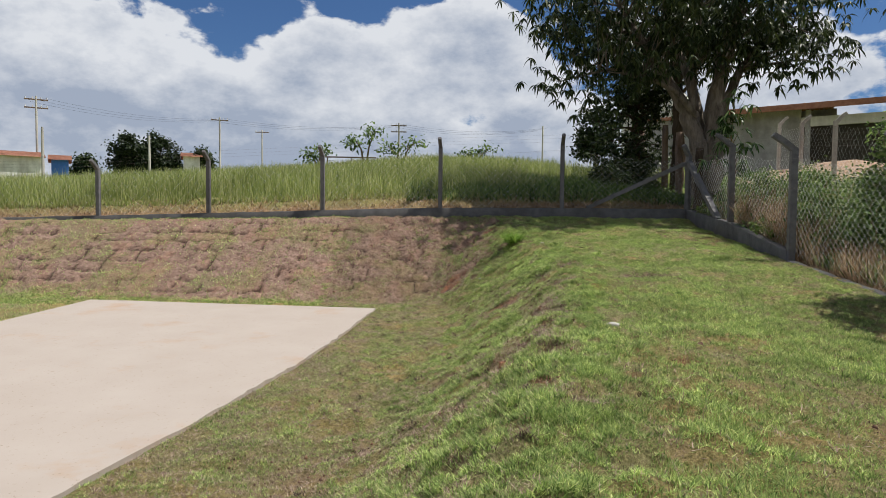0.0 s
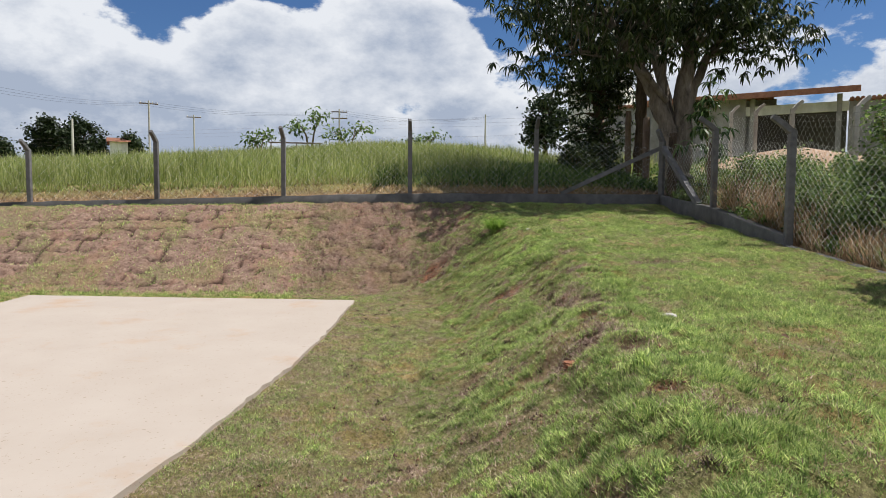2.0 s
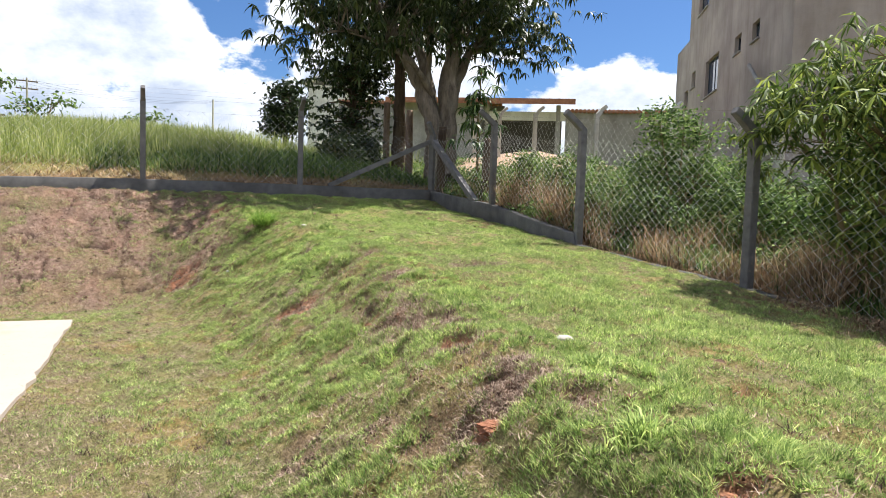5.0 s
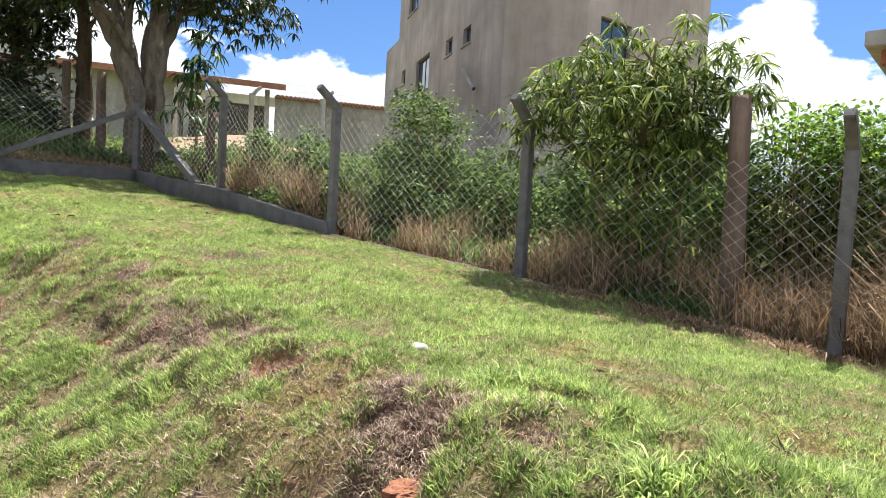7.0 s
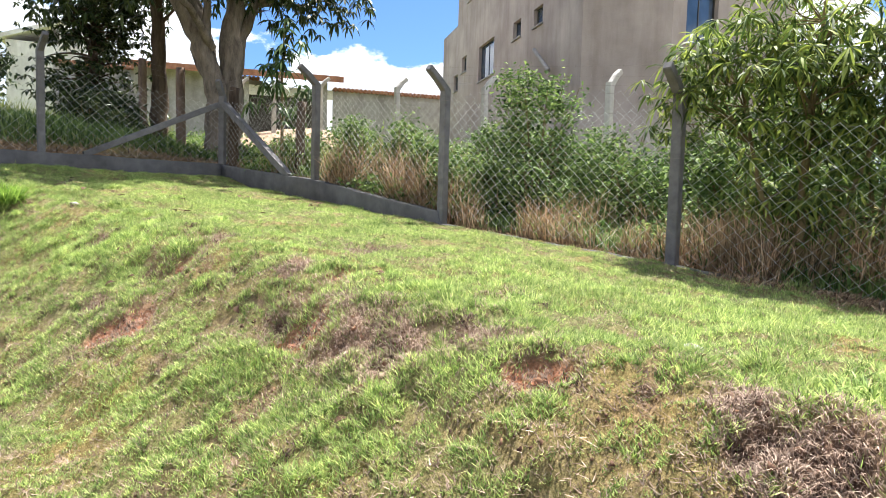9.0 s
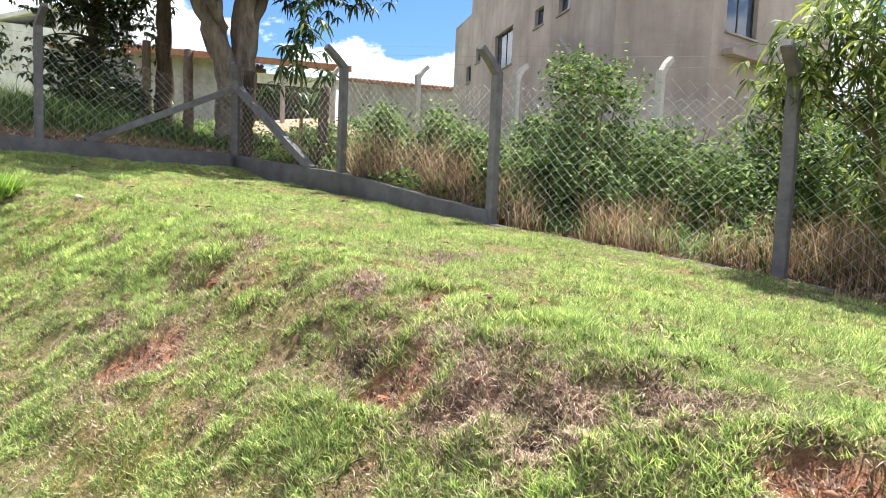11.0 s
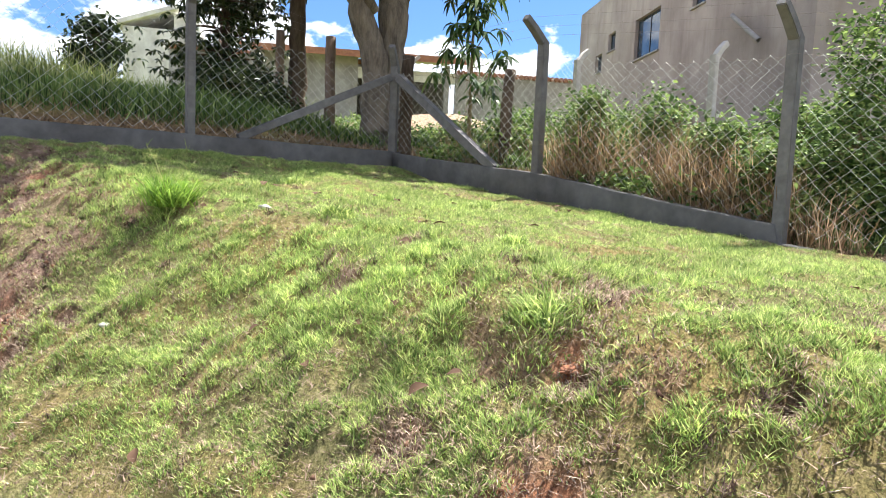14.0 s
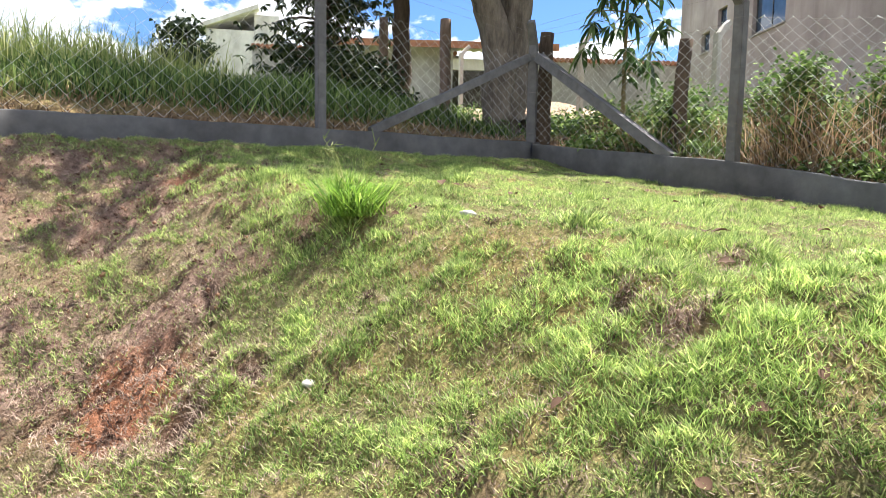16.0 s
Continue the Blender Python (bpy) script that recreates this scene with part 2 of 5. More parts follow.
M_TWIG = bark_mat("green_stem", (0.10, 0.075, 0.035), (0.24, 0.19, 0.10))
M_WOOD = bark_mat("weathered_post_wood", (0.10, 0.07, 0.055), (0.26, 0.19, 0.15))
M_WALL = concrete_mat("grey_wall_render", (0.075, 0.073, 0.073), (0.13, 0.126, 0.124), 5)
M_POST = concrete_mat("grey_post_concrete", (0.105, 0.102, 0.105), (0.175, 0.170, 0.172), 9)
M_WPOST = concrete_mat("pale_post_concrete", (0.42, 0.395, 0.36), (0.58, 0.55, 0.50), 9)
M_WIRE = plain_mat("galvanised_wire", (0.60, 0.60, 0.59), (0.78, 0.78, 0.76), 3, 0.5, 0.1, 0.0)
M_RUSTWIRE = plain_mat("weathered_wire", (0.14, 0.115, 0.10), (0.24, 0.215, 0.20), 5, 0.7, 0.2, 0.0)
M_PLASTER, M_GLASS, M_BRICK = plaster_mat(), glass_mat(), brick_piece_mat()
M_GREYBLOCK = concrete_mat("pale_block_wall", (0.275, 0.262, 0.255), (0.405, 0.385, 0.375), 3)
M_WHITE = concrete_mat("white_house_paint", (0.58, 0.56, 0.52), (0.76, 0.74, 0.70), 2)
M_TILE = plain_mat("clay_roof_tile", (0.24, 0.10, 0.06), (0.40, 0.19, 0.12), 5, 0.85, 0, 0.5)
M_SHEET = plain_mat("fibre_cement_sheet", (0.34, 0.30, 0.27), (0.48, 0.43, 0.39), 3, 0.9, 0, 0.3)
M_DARKMETAL = plain_mat("dark_window_frame", (0.03, 0.03, 0.032), (0.06, 0.06, 0.06), 5, 0.45, 0.3, 0.1)
M_STONE = plain_mat("pale_stone", (0.26, 0.25, 0.22), (0.42, 0.40, 0.36), 20, 0.8)
M_CLAY = plain_mat("red_clay_clod", (0.15, 0.06, 0.034), (0.31, 0.135, 0.072), 30, 0.95, 0, 0.8)
M_THATCH = leaf_mat("lawn_thatch", (0.12, 0.078, 0.058), (0.34, 0.242, 0.185), (0.55, 0.43, 0.335), 0.25, 0.75, 2.5)
M_ROOT = leaf_mat("dead_root_mat", (0.04, 0.025, 0.02), (0.12, 0.078, 0.06), (0.26, 0.185, 0.145), 0.1, 0.85, 3)
M_CRUMB = leaf_mat("soil_crumb", (0.06, 0.03, 0.02), (0.15, 0.085, 0.055), (0.28, 0.15, 0.09), 0.0, 0.95, 3)
M_DRYLEAF = leaf_mat("fallen_leaf", (0.04, 0.022, 0.014), (0.10, 0.056, 0.034), (0.19, 0.12, 0.072), 0.12, 0.85, 3)
M_BLUE = plain_mat("blue_paint", (0.03, 0.12, 0.42), (0.05, 0.17, 0.52), 4, 0.6)
# dark colour stands in for the shade inside the shed's open bay
M_DARKIN = plain_mat("dim_interior", (0.05, 0.045, 0.04), (0.09, 0.08, 0.07), 3, 0.9)


# ---- mesh helpers ----
def np_mesh(name, V, F, mat=None, smooth=False):
    V, F = np.asarray(V, np.float32), np.asarray(F, np.int32)
    me = bpy.data.meshes.new(name)
    me.vertices.add(len(V))
    me.vertices.foreach_set("co", V.ravel())
    me.loops.add(F.size)
    me.loops.foreach_set("vertex_index", F.ravel())
    me.polygons.add(len(F))
    me.polygons.foreach_set("loop_start", np.arange(0, F.size, F.shape[1], dtype=np.int32))
    if smooth:
        me.polygons.foreach_set("use_smooth", np.ones(len(F), bool))
    me.update(calc_edges=True)
    if mat:
        me.materials.append(mat)
    return me


def part(name, me, parent, label=""):
    ob = new(name, me)
    if parent is not None:
        ob.parent = parent
    if label:
        ob["label"] = label
    return ob


def bm_mesh(name, bm, mat, bevel=0.0, smooth=False):
    if bevel:
        bmesh.ops.bevel(bm, geom=bm.edges[:], offset=bevel, segments=2, affect="EDGES", clamp_overlap=True)
    me = bpy.data.meshes.new(name)
    bm.to_mesh(me)
    bm.free()
    me.materials.append(mat)
    if smooth:
        for p in me.polygons:
            p.use_smooth = True
    return me


def box_bm(x0, y0, z0, x1, y1, z1, bm=None):
    bm = bm or bmesh.new()
    bmesh.ops.create_cube(bm, size=1, matrix=Matrix.LocRotScale(((x0 + x1) / 2, (y0 + y1) / 2, (z0 + z1) / 2), None, (x1 - x0, y1 - y0, z1 - z0)))
    return bm


def box(name, dims, mat, parent=None, bevel=0.0, label=""):
    return part(name, bm_mesh(name, box_bm(*dims), mat, bevel), parent, label)


def tubes(lines, sides=6):
    """lines: list of (points n x 3, radii n). Vertices and quads of closed-off tapered tubes."""
    VV, FF, base = [], [], 0
    ang = np.linspace(0, 2 * np.pi, sides, endpoint=False)
    for P, R in lines:
        P, R = np.asarray(P, float), np.asarray(R, float)
        T = np.gradient(P, axis=0)
        T /= np.linalg.norm(T, axis=1, keepdims=True) + 1e-9
        ref = np.where(np.abs(T[:, 2:3]) > 0.8, np.array([[1.0, 0, 0]]), np.array([[0, 0, 1.0]]))
        A = np.cross(T, ref)
        A /= np.linalg.norm(A, axis=1, keepdims=True) + 1e-9
        B = np.cross(T, A)
        ring = P[:, None] + R[:, None, None] * (np.cos(ang)[None, :, None] * A[:, None] + np.sin(ang)[None, :, None] * B[:, None])
        n = len(P)
        VV.append(ring.reshape(-1, 3))
        i, j = np.meshgrid(np.arange(n - 1), np.arange(sides), indexing="ij")
        a, b = i * sides + j, i * sides + (j + 1) % sides
        FF.append(np.stack([a, b, b + sides, a + sides], -1).reshape(-1, 4) + base)
        base += n * sides
    return np.concatenate(VV), np.concatenate(FF)


def unit(v):
    return v / (np.linalg.norm(v, axis=-1, keepdims=True) + 1e-9)


def leaves(rng, C, length, width, droop=0.3, spread=1.0, fold=0.25, broad=False):
    """Folded, pointed leaves at the points C: two triangles on each side of the rib, or four on broad leaves."""
    n = len(C)
    d = rng.normal(size=(n, 3)) * spread
    d[:, 2] = d[:, 2] * 0.6 - droop
    d = unit(d)
    side = unit(np.cross(d, rng.normal(size=(n, 3)) * 0.5 + [0, 0, 1.0]))
    up = np.cross(side, d)
    ln = (length * rng.uniform(0.6, 1.25, n))[:, None]
    wd = (width * rng.uniform(0.7, 1.2, n))[:, None]
    tip = C + d * ln - np.array([0, 0, 1.0]) * ln * 0.12
    k = np.arange(n)[:, None]
    if not broad:
        V = np.stack([C, C + d * ln * 0.45 + side * wd + up * wd * fold, tip, C + d * ln * 0.45 - side * wd + up * wd * fold], 1).reshape(-1, 3)
        return V, np.concatenate([k * 4 + [0, 1, 2], k * 4 + [0, 2, 3]])
    lift = up * wd * fold
    V = np.stack([C, C + d * ln * 0.26 + side * wd * 0.85 + lift, C + d * ln * 0.64 + side * wd * 0.8 + lift, tip, C + d * ln * 0.64 - side * wd * 0.8 + lift, C + d * ln * 0.26 - side * wd * 0.85 + lift], 1).reshape(-1, 3)
    return V, np.concatenate([k * 6 + [0, 1, 2], k * 6 + [0, 2, 3], k * 6 + [0, 3, 4], k * 6 + [0, 4, 5]])


def whorls(rng, C, count, length, width, droop=0.6):
    """Rosettes of long arching leaves round the shoot tips C; each leaf is a curved strip of four triangles."""
    n = len(C) * count
    base = np.repeat(C, count, axis=0)
    a = np.tile(np.arange(count) * 2.4, len(C)) + np.repeat(rng.uniform(0, 6.28, len(C)), count) + rng.normal(size=n) * 0.25
    lift = rng.uniform(-0.5, 0.75, n) - 0.4 * droop
    out = np.stack([np.cos(a), np.sin(a), np.zeros(n)], 1)
    side = np.stack([-np.sin(a), np.cos(a), rng.normal(size=n) * 0.45], 1)
    up = np.array([[0, 0, 1.0]])
    d = unit(out + up * lift[:, None])
    ln = (length * rng.uniform(0.6, 1.2, n))[:, None]
    wd = (width * rng.uniform(0.75, 1.2, n))[:, None]
    sag = (droop * rng.uniform(0.5, 1.3, n))[:, None]
    p1 = base + d * ln * 0.36 - up * ln * sag * 0.08
    p2 = base + d * ln * 0.70 - up * ln * sag * 0.34
    tip = base + d * ln * 0.92 - up * ln * sag * 0.72
    V = np.stack([base, p1 + side * wd, p1 - side * wd, p2 + side * wd * 0.8, p2 - side * wd * 0.8, tip], 1).reshape(-1, 3)
    k = np.arange(n)[:, None] * 6
    return V, np.concatenate([k + [0, 1, 2], k + [1, 3, 2], k + [2, 3, 4], k + [3, 5, 4]])


def blades(rng, B, height, width, lean, bend=0.35):
    """Grass blades on the points B: a tapered strip of three triangles that bends over."""
    n = len(B)
    a = rng.uniform(0, 2 * np.pi, n)
    h = (height * rng.uniform(0.45, 1.3, n))[:, None]
    w = (width * rng.uniform(0.6, 1.3, n))[:, None]
    f = rng.uniform(0, 2 * np.pi, n)
    dirn = np.stack([np.cos(f), np.sin(f), np.zeros(n)], 1)
    side = np.stack([np.cos(a), np.sin(a), np.zeros(n)], 1)
    l = (lean * rng.uniform(0.1, 1.6, n))[:, None]
    up = np.array([[0, 0, 1.0]])
    mid = B + up * h * 0.6 + dirn * h * l * 0.4
    tip = B + up * h * (1 - bend * np.minimum(l, 1.2)) + dirn * h * l
    V = np.stack([B - side * w / 2, B + side * w / 2, mid - side * w * 0.4, mid + side * w * 0.4, tip], 1).reshape(-1, 3)
    k = np.arange(n)[:, None] * 5
    F = np.concatenate([k + [0, 1, 3], k + [0, 3, 2], k + [2, 3, 4]])
    return V, F


def short_blades(rng, B, height, width, lean):
    """Small single-triangle blades for the dense turf."""
    n = len(B)
    a = rng.uniform(0, 2 * np.pi, n)
    f = rng.uniform(0, 2 * np.pi, n)
    h = (height * rng.uniform(0.5, 1.35, n))[:, None]
    w = (width * rng.uniform(0.7, 1.4, n))[:, None]
    l = (lean * rng.uniform(0.2, 1.5, n))[:, None]
    side = np.stack([np.cos(a), np.sin(a), np.zeros(n)], 1)
    out = np.stack([np.cos(f), np.sin(f), np.zeros(n)], 1)
    tip = B + out * h * l + np.array([[0, 0, 1.0]]) * h / np.sqrt(1 + 0.5 * l * l)
    V = np.stack([B - side * w / 2, B + side * w / 2, tip], 1).reshape(-1, 3)
    return V, np.arange(3 * n, dtype=np.int32).reshape(-1, 3)


def vnoise(x, y, seed=0):
    """Smooth value noise in 0..1."""
    x, y = np.asarray(x, float), np.asarray(y, float)
    xi, yi = np.floor(x).astype(np.int64), np.floor(y).astype(np.int64)
    fx, fy = x - xi, y - yi
    fx, fy = fx * fx * (3 - 2 * fx), fy * fy * (3 - 2 * fy)

    def hsh(i, j):
        h = (i * 374761393 + j * 668265263 + seed * 974711) & 0xFFFFFFFF
        h = ((h ^ (h >> 13)) * 1274126177) & 0xFFFFFFFF
        return ((h ^ (h >> 16)) & 0xFFFF) / 65535.0

    return (hsh(xi, yi) * (1 - fx) + hsh(xi + 1, yi) * fx) * (1 - fy) + (hsh(xi, yi + 1) * (1 - fx) + hsh(xi + 1, yi + 1) * fx) * fy


def fbm(x, y, seed=0, octaves=4, gain=0.5):
    v, a, s = 0.0, 1.0, 0.0
    for o in range(octaves):
        v = v + a * vnoise(x * 2**o + 17.3 * o, y * 2**o - 9.1 * o, seed + o)
        s += a
        a *= gain
    return v / s


def smooth(a, b, x):
    t = np.clip((x - a) / (b - a), 0, 1)
    return t * t * (3 - 2 * t)


# ---- the lie of the land ----
def fence_x(y):
    return np.interp(y, [-60, 4.15, 7.13, 10.3, 13.2, 16.16, 17, 60], [2.1, 5.08, 5.19, 5.54, 5.85, 6.08, 6.15, 6.3])


def fence_y(x):
    return 16.16 - 0.088 * (x - 6.06)


def east_wall_top(y):
    return np.interp(y, [-8, 4.15, 7.13, 8.7, 10.31, 10.35, 13.2, 16.16], [-0.3, 0.46, 0.82, 0.955, 1.095, 1.255, 1.69, 1.98])


def north_wall_top(x):
    return np.interp(x, [-30, -12, -6.3, -3.3, -0.2, 6.1], [1.30, 1.62, 1.79, 1.89, 1.985, 2.0])


def base_z(y):
    return np.where(y < 12.1, -0.02 * np.clip(12.1 - y, 0, 12), 0.0)


def crest_x(y):
    return np.interp(y, [-8, 0, 2.3, 4, 6, 8, 10, 12, 13, 14, 15, 18], [-1.9, -0.35, 0.25, 0.62, 1.05, 1.50, 1.82, 1.82, 1.62, 1.38, 1.15, 0.6])


def crest_z(y):
    return np.interp(y, [-8, 2.3, 4, 7, 8, 10, 11.2, 13, 15, 17], [0.3, 0.69, 0.77, 0.81, 0.87, 1.03, 1.11, 1.27, 1.52, 1.72])


def lawn_edge_z(y):
    return np.interp(y, [-8, 4.15, 7.13, 10.3, 13.2, 16.16], [-0.35, 0.46, 0.82, 1.08, 1.36, 1.66])


def smax(a, b, k=0.12):
    h = np.clip(0.5 + 0.5 * (a - b) / k, 0, 1)
    return b + (a - b) * h + k * h * (1 - h)


def smin(a, b, k=0.12):
    return -smax(-a, -b, k)


def yard_z(x, y):
    xc, zc = crest_x(y), crest_z(y)
    xf = fence_x(y)
    top = zc + (lawn_edge_z(y) - zc) * np.clip((x - xc) / (xf - xc), 0, 1.3)
    side = smin(zc + (x - xc) * 0.64, top, 0.16)
    d = fence_y(x) - y
    bank_top = np.interp(x, [-30, -12, -6, 0, 6], [1.25, 1.55, 1.64, 1.73, 1.72])
    bank = smin(bank_top - (d - 0.55) * 0.56, bank_top + 0 * d, 0.14)
    b = base_z(y)
    z = smax(smax(side, bank, 0.16), b, 0.16)
    return np.where(smax(side, bank, 0.16) < b - 0.2, b, z)


def outside_z(x, y):
    xf, yf = fence_x(y), fence_y(x)
    w = np.where(y < yf, east_wall_top(y), north_wall_top(np.minimum(x, 6.1))) - 0.05
    e = np.maximum(x - xf, 0)
    w = w + np.where(e < 8, 0.11 * e, 0.88 + 0.04 * np.minimum(e - 8, 40))
    d = np.maximum(y - yf, 0)
    s = np.interp(x, [-40, -25, 0, 6, 12], [0.058, 0.070, 0.109, 0.098, 0.06])
    w = w + np.where(d < 30, s * d, s * 30 - 0.02 * np.minimum(d - 30, 60))
    w = w + 0.34 * smooth(0.02, 1.5, d) * smooth(7.0, 4.5, x)
    # heap of building sand behind the pale fence
    w = w + 0.6 * np.exp(-(((x - 13.6) / 3.0) ** 2) - ((y - 23.4) / 2.4) ** 2) * (0.8 + 0.4 * vnoise(x * 1.1, y * 1.1, 3))
    return w


def inside(x, y):
    return (x < fence_x(y)) & (y < fence_y(x))


# worn places in the turf: x, y, radius along x, radius along y
RED_SPOTS = [(1.51, 9.77, 0.17, 0.13), (1.63, 8.07, 0.15, 0.10), (1.12, 7.85, 0.20, 0.32), (0.88, 9.55, 0.30, 0.28), (1.0, 6.28, 0.14, 0.20), (0.21, 13.2, 0.42, 0.42), (0.98, 15.0, 0.28, 0.12),
             (1.69, 4.65, 0.15, 0.09), (1.20, 4.05, 0.13, 0.08), (1.43, 4.69, 0.09, 0.07), (0.60, 3.89, 0.09, 0.08), (0.54, 5.15, 0.11, 0.10), (2.04, 11.1, 0.09, 0.06)]
PALE_SPOTS = [(1.93, 9.87, 0.30, 0.18), (0.91, 5.48, 0.20, 0.13), (0.80, 4.83, 0.12, 0.16), (1.11, 7.44, 0.28, 0.26), (2.79, 8.93, 0.30, 0.14), (1.98, 7.06, 0.18, 0.10), (1.62, 8.54, 0.20, 0.22),
              (1.37, 7.77, 0.16, 0.16), (1.07, 7.15, 0.26, 0.34), (1.18, 6.72, 0.14, 0.26), (2.03, 11.28, 0.24, 0.10), (0.96, 10.11, 0.18, 0.18), (1.54, 11.2, 0.15, 0.10), (1.86, 11.5, 0.14, 0.10), (0.80, 3.52, 0.15, 0.11), (0.70, 5.25, 0.24, 0.20)]
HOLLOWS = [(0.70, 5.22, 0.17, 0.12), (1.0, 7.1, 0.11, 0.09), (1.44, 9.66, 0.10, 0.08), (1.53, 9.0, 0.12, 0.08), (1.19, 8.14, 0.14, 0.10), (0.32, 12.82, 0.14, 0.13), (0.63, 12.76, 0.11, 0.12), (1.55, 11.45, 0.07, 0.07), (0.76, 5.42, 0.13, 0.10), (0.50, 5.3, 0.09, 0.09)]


def spots(x, y, places, seed, soft=0.40):
    m = np.zeros(np.shape(x))
    wob = 0.9 * (fbm(x * 6, y * 6, seed, 4, 0.65) - 0.5)
    for cx, cy, rx, ry in places:
        r = np.sqrt(((x - cx) / rx) ** 2 + ((y - cy) / ry) ** 2) + wob
        m = np.maximum(m, 1 - smooth(soft, 1.0, r))
    return m


def bare_mask(x, y):
    m = np.maximum(np.maximum(spots(x, y, RED_SPOTS, 11), 0.85 * spots(x, y, PALE_SPOTS, 13)), spots(x, y, HOLLOWS, 15))
    # worn specks over the slope and thin sod joints
    slope = smooth(0.35, -0.2, x - crest_x(y)) * smooth(-2.2, -0.9, x - crest_x(y))
    m = np.maximum(m, 0.6 * smooth(0.64, 0.73, fbm(x * 2.6, y * 2.6, 31, 4, 0.6)) * (0.30 + 0.7 * slope))
    # broken turf along the brow of the slope
    brow = np.exp(-(((x - crest_x(y) + 0.22) / 0.42) ** 2)) * smooth(3.2, 5, y) * smooth(11.5, 10.2, y)
    m = np.maximum(m, 0.6 * (0.25 + 0.75 * smooth(6.2, 7.2, y)) * brow * smooth(0.60, 0.69, fbm(x * 2.6, y * 2.2, 37, 4, 0.6)))
    edge = np.exp(-((scarp(x, y) + 0.03) / 0.07) ** 2) * smooth(3.2, 4.6, y) * smooth(12.2, 11.0, y)
    m = np.maximum(m, 0.7 * (0.2 + 0.8 * smooth(6.2, 7.2, y)) * edge * smooth(0.47, 0.60, fbm(x * 1.7, y * 1.7, 39, 3)))
    return m


def sod_mask(x, y):
    """Dried sod on the bank below the north fence, spreading into the inner corner."""
    d = fence_y(x) - y
    m = smooth(4.1, 3.2, d + 1.3 * (fbm(x * 0.9, y * 0.9, 5) - 0.5)) * smooth(0.05, 0.5, d)
    m = m * smooth(2.2, 1.25, x + 0.9 * (fbm(x * 1.3, y * 1.3, 8) - 0.5))
    m = m * (0.55 + 0.45 * smooth(0.38, 0.55, fbm(x * 1.7, y * 1.7, 21)))
    return m


def sod_relief(x, y):
    """Steps and open joints between the laid sods, uneven and worn."""
    d = fence_y(x) - y
    u = x + 0.10 * (fbm(x * 3, y * 3, 41) - 0.5) * 2
    v = d * 1.15 + 0.12 * (fbm(x * 3, y * 3, 43) - 0.5) * 2
    row = np.floor(v / 0.42)
    uu = u + 0.31 * (row % 3)
    ju = np.abs(uu / 0.66 - np.round(uu / 0.66)) * 0.66
    jv = np.abs(v / 0.42 - np.round(v / 0.42)) * 0.42
    joint = np.maximum(1 - smooth(0.01, 0.05, jv), (1 - smooth(0.01, 0.04, ju)) * 0.8)
    keep = smooth(0.40, 0.58, fbm(x * 2.1, y * 2.1, 47))
    lift = 0.065 * (vnoise(np.floor(uu / 0.66) * 3.7, row * 5.3, 9) - 0.5)
    return lift - 0.075 * joint * keep, joint * keep


SLAB_Y = [-7.5, -4.0, 0.0, 2.4, 4.3, 5.7, 6.7, 7.75, 9.2, 10.7, 12.12]
SLAB_X = [-5.4, -4.5, -3.6, -3.02, -2.57, -2.21, -2.02, -1.79, -1.57, -1.41, -1.25]


def slab_edge(y):
    return np.interp(y, SLAB_Y, SLAB_X)


def slab_mask(x, y):
    return smooth(0.10, -0.10, x - slab_edge(y)) * smooth(-7.35, -7.1, x) * smooth(0.1, -0.1, y - (13.02 - 0.152 * (x + 7.1)))


def scarp(x, y):
    """Signed distance east of the broken turf edge along the brow."""
    return x - crest_x(y) + 0.34 + 0.9 * (fbm(x * 0.9, y * 0.9, 23, 3) - 0.5) + 0.25 * (vnoise(x * 4, y * 4, 29) - 0.5)


def land_z(x, y):
    x, y = np.asarray(x, float), np.asarray(y, float)
    ins = inside(x, y)
    z = np.where(ins, yard_z(x, y), outside_z(x, y))
    near = smooth(26, 18, np.hypot(x - 0.5, y - 8))
    rough = (fbm(x * 2.2, y * 2.2, 51, 5, 0.6) - 0.5) * 0.07 + (fbm(x * 8, y * 8, 57, 3, 0.6) - 0.5) * 0.055
    on_slab = slab_mask(x, y)
    z = z + np.where(ins, rough * (1 - on_slab) * near, rough * 1.3 * near)
    sm = np.where(ins, sod_mask(x, y), 0)
    z = z + sm * (sod_relief(x, y)[0] + 0.11 * (fbm(x * 5, y * 5, 61, 4, 0.65) - 0.5) + 0.055 * (vnoise(x * 11, y * 11, 63) - 0.5))
    # low mounds of turf, with the worn places and hollows sunk between them
    mound = smooth(0.36, 0.66, fbm(x * 3.6, y * 3.6, 53, 3, 0.6))
    z = z + np.where(ins, 0.055 * (mound - 0.5) * (1 - on_slab) * smooth(2.6, 1.2, np.abs(x - crest_x(y) + 0.6)) * near, 0)
    z = z - np.where(ins, 0.035 * bare_mask(x, y) + 0.03 * spots(x, y, RED_SPOTS, 11) + 0.045 * spots(x, y, HOLLOWS, 15), 0)
    z = z - np.where(ins, 0.06 * on_slab, 0)
    z = z + np.where(ins, 0.04 * (smooth(-0.06, 0.06, scarp(x, y)) - 0.5) * smooth(3.0, 4.5, y) * smooth(12.5, 11.0, y) * smooth(-0.9, -0.5, x - crest_x(y)) * smooth(0.7, 0.3, x - crest_x(y)), 0)
    return z


def lines(*spans):
    """Grid lines from (start, end, step) spans, end to end."""
    out = []
    for a, b, s in spans:
        out.append(np.arange(a, b - s * 0.4, s))
    return np.concatenate(out + [[spans[-1][1]]])


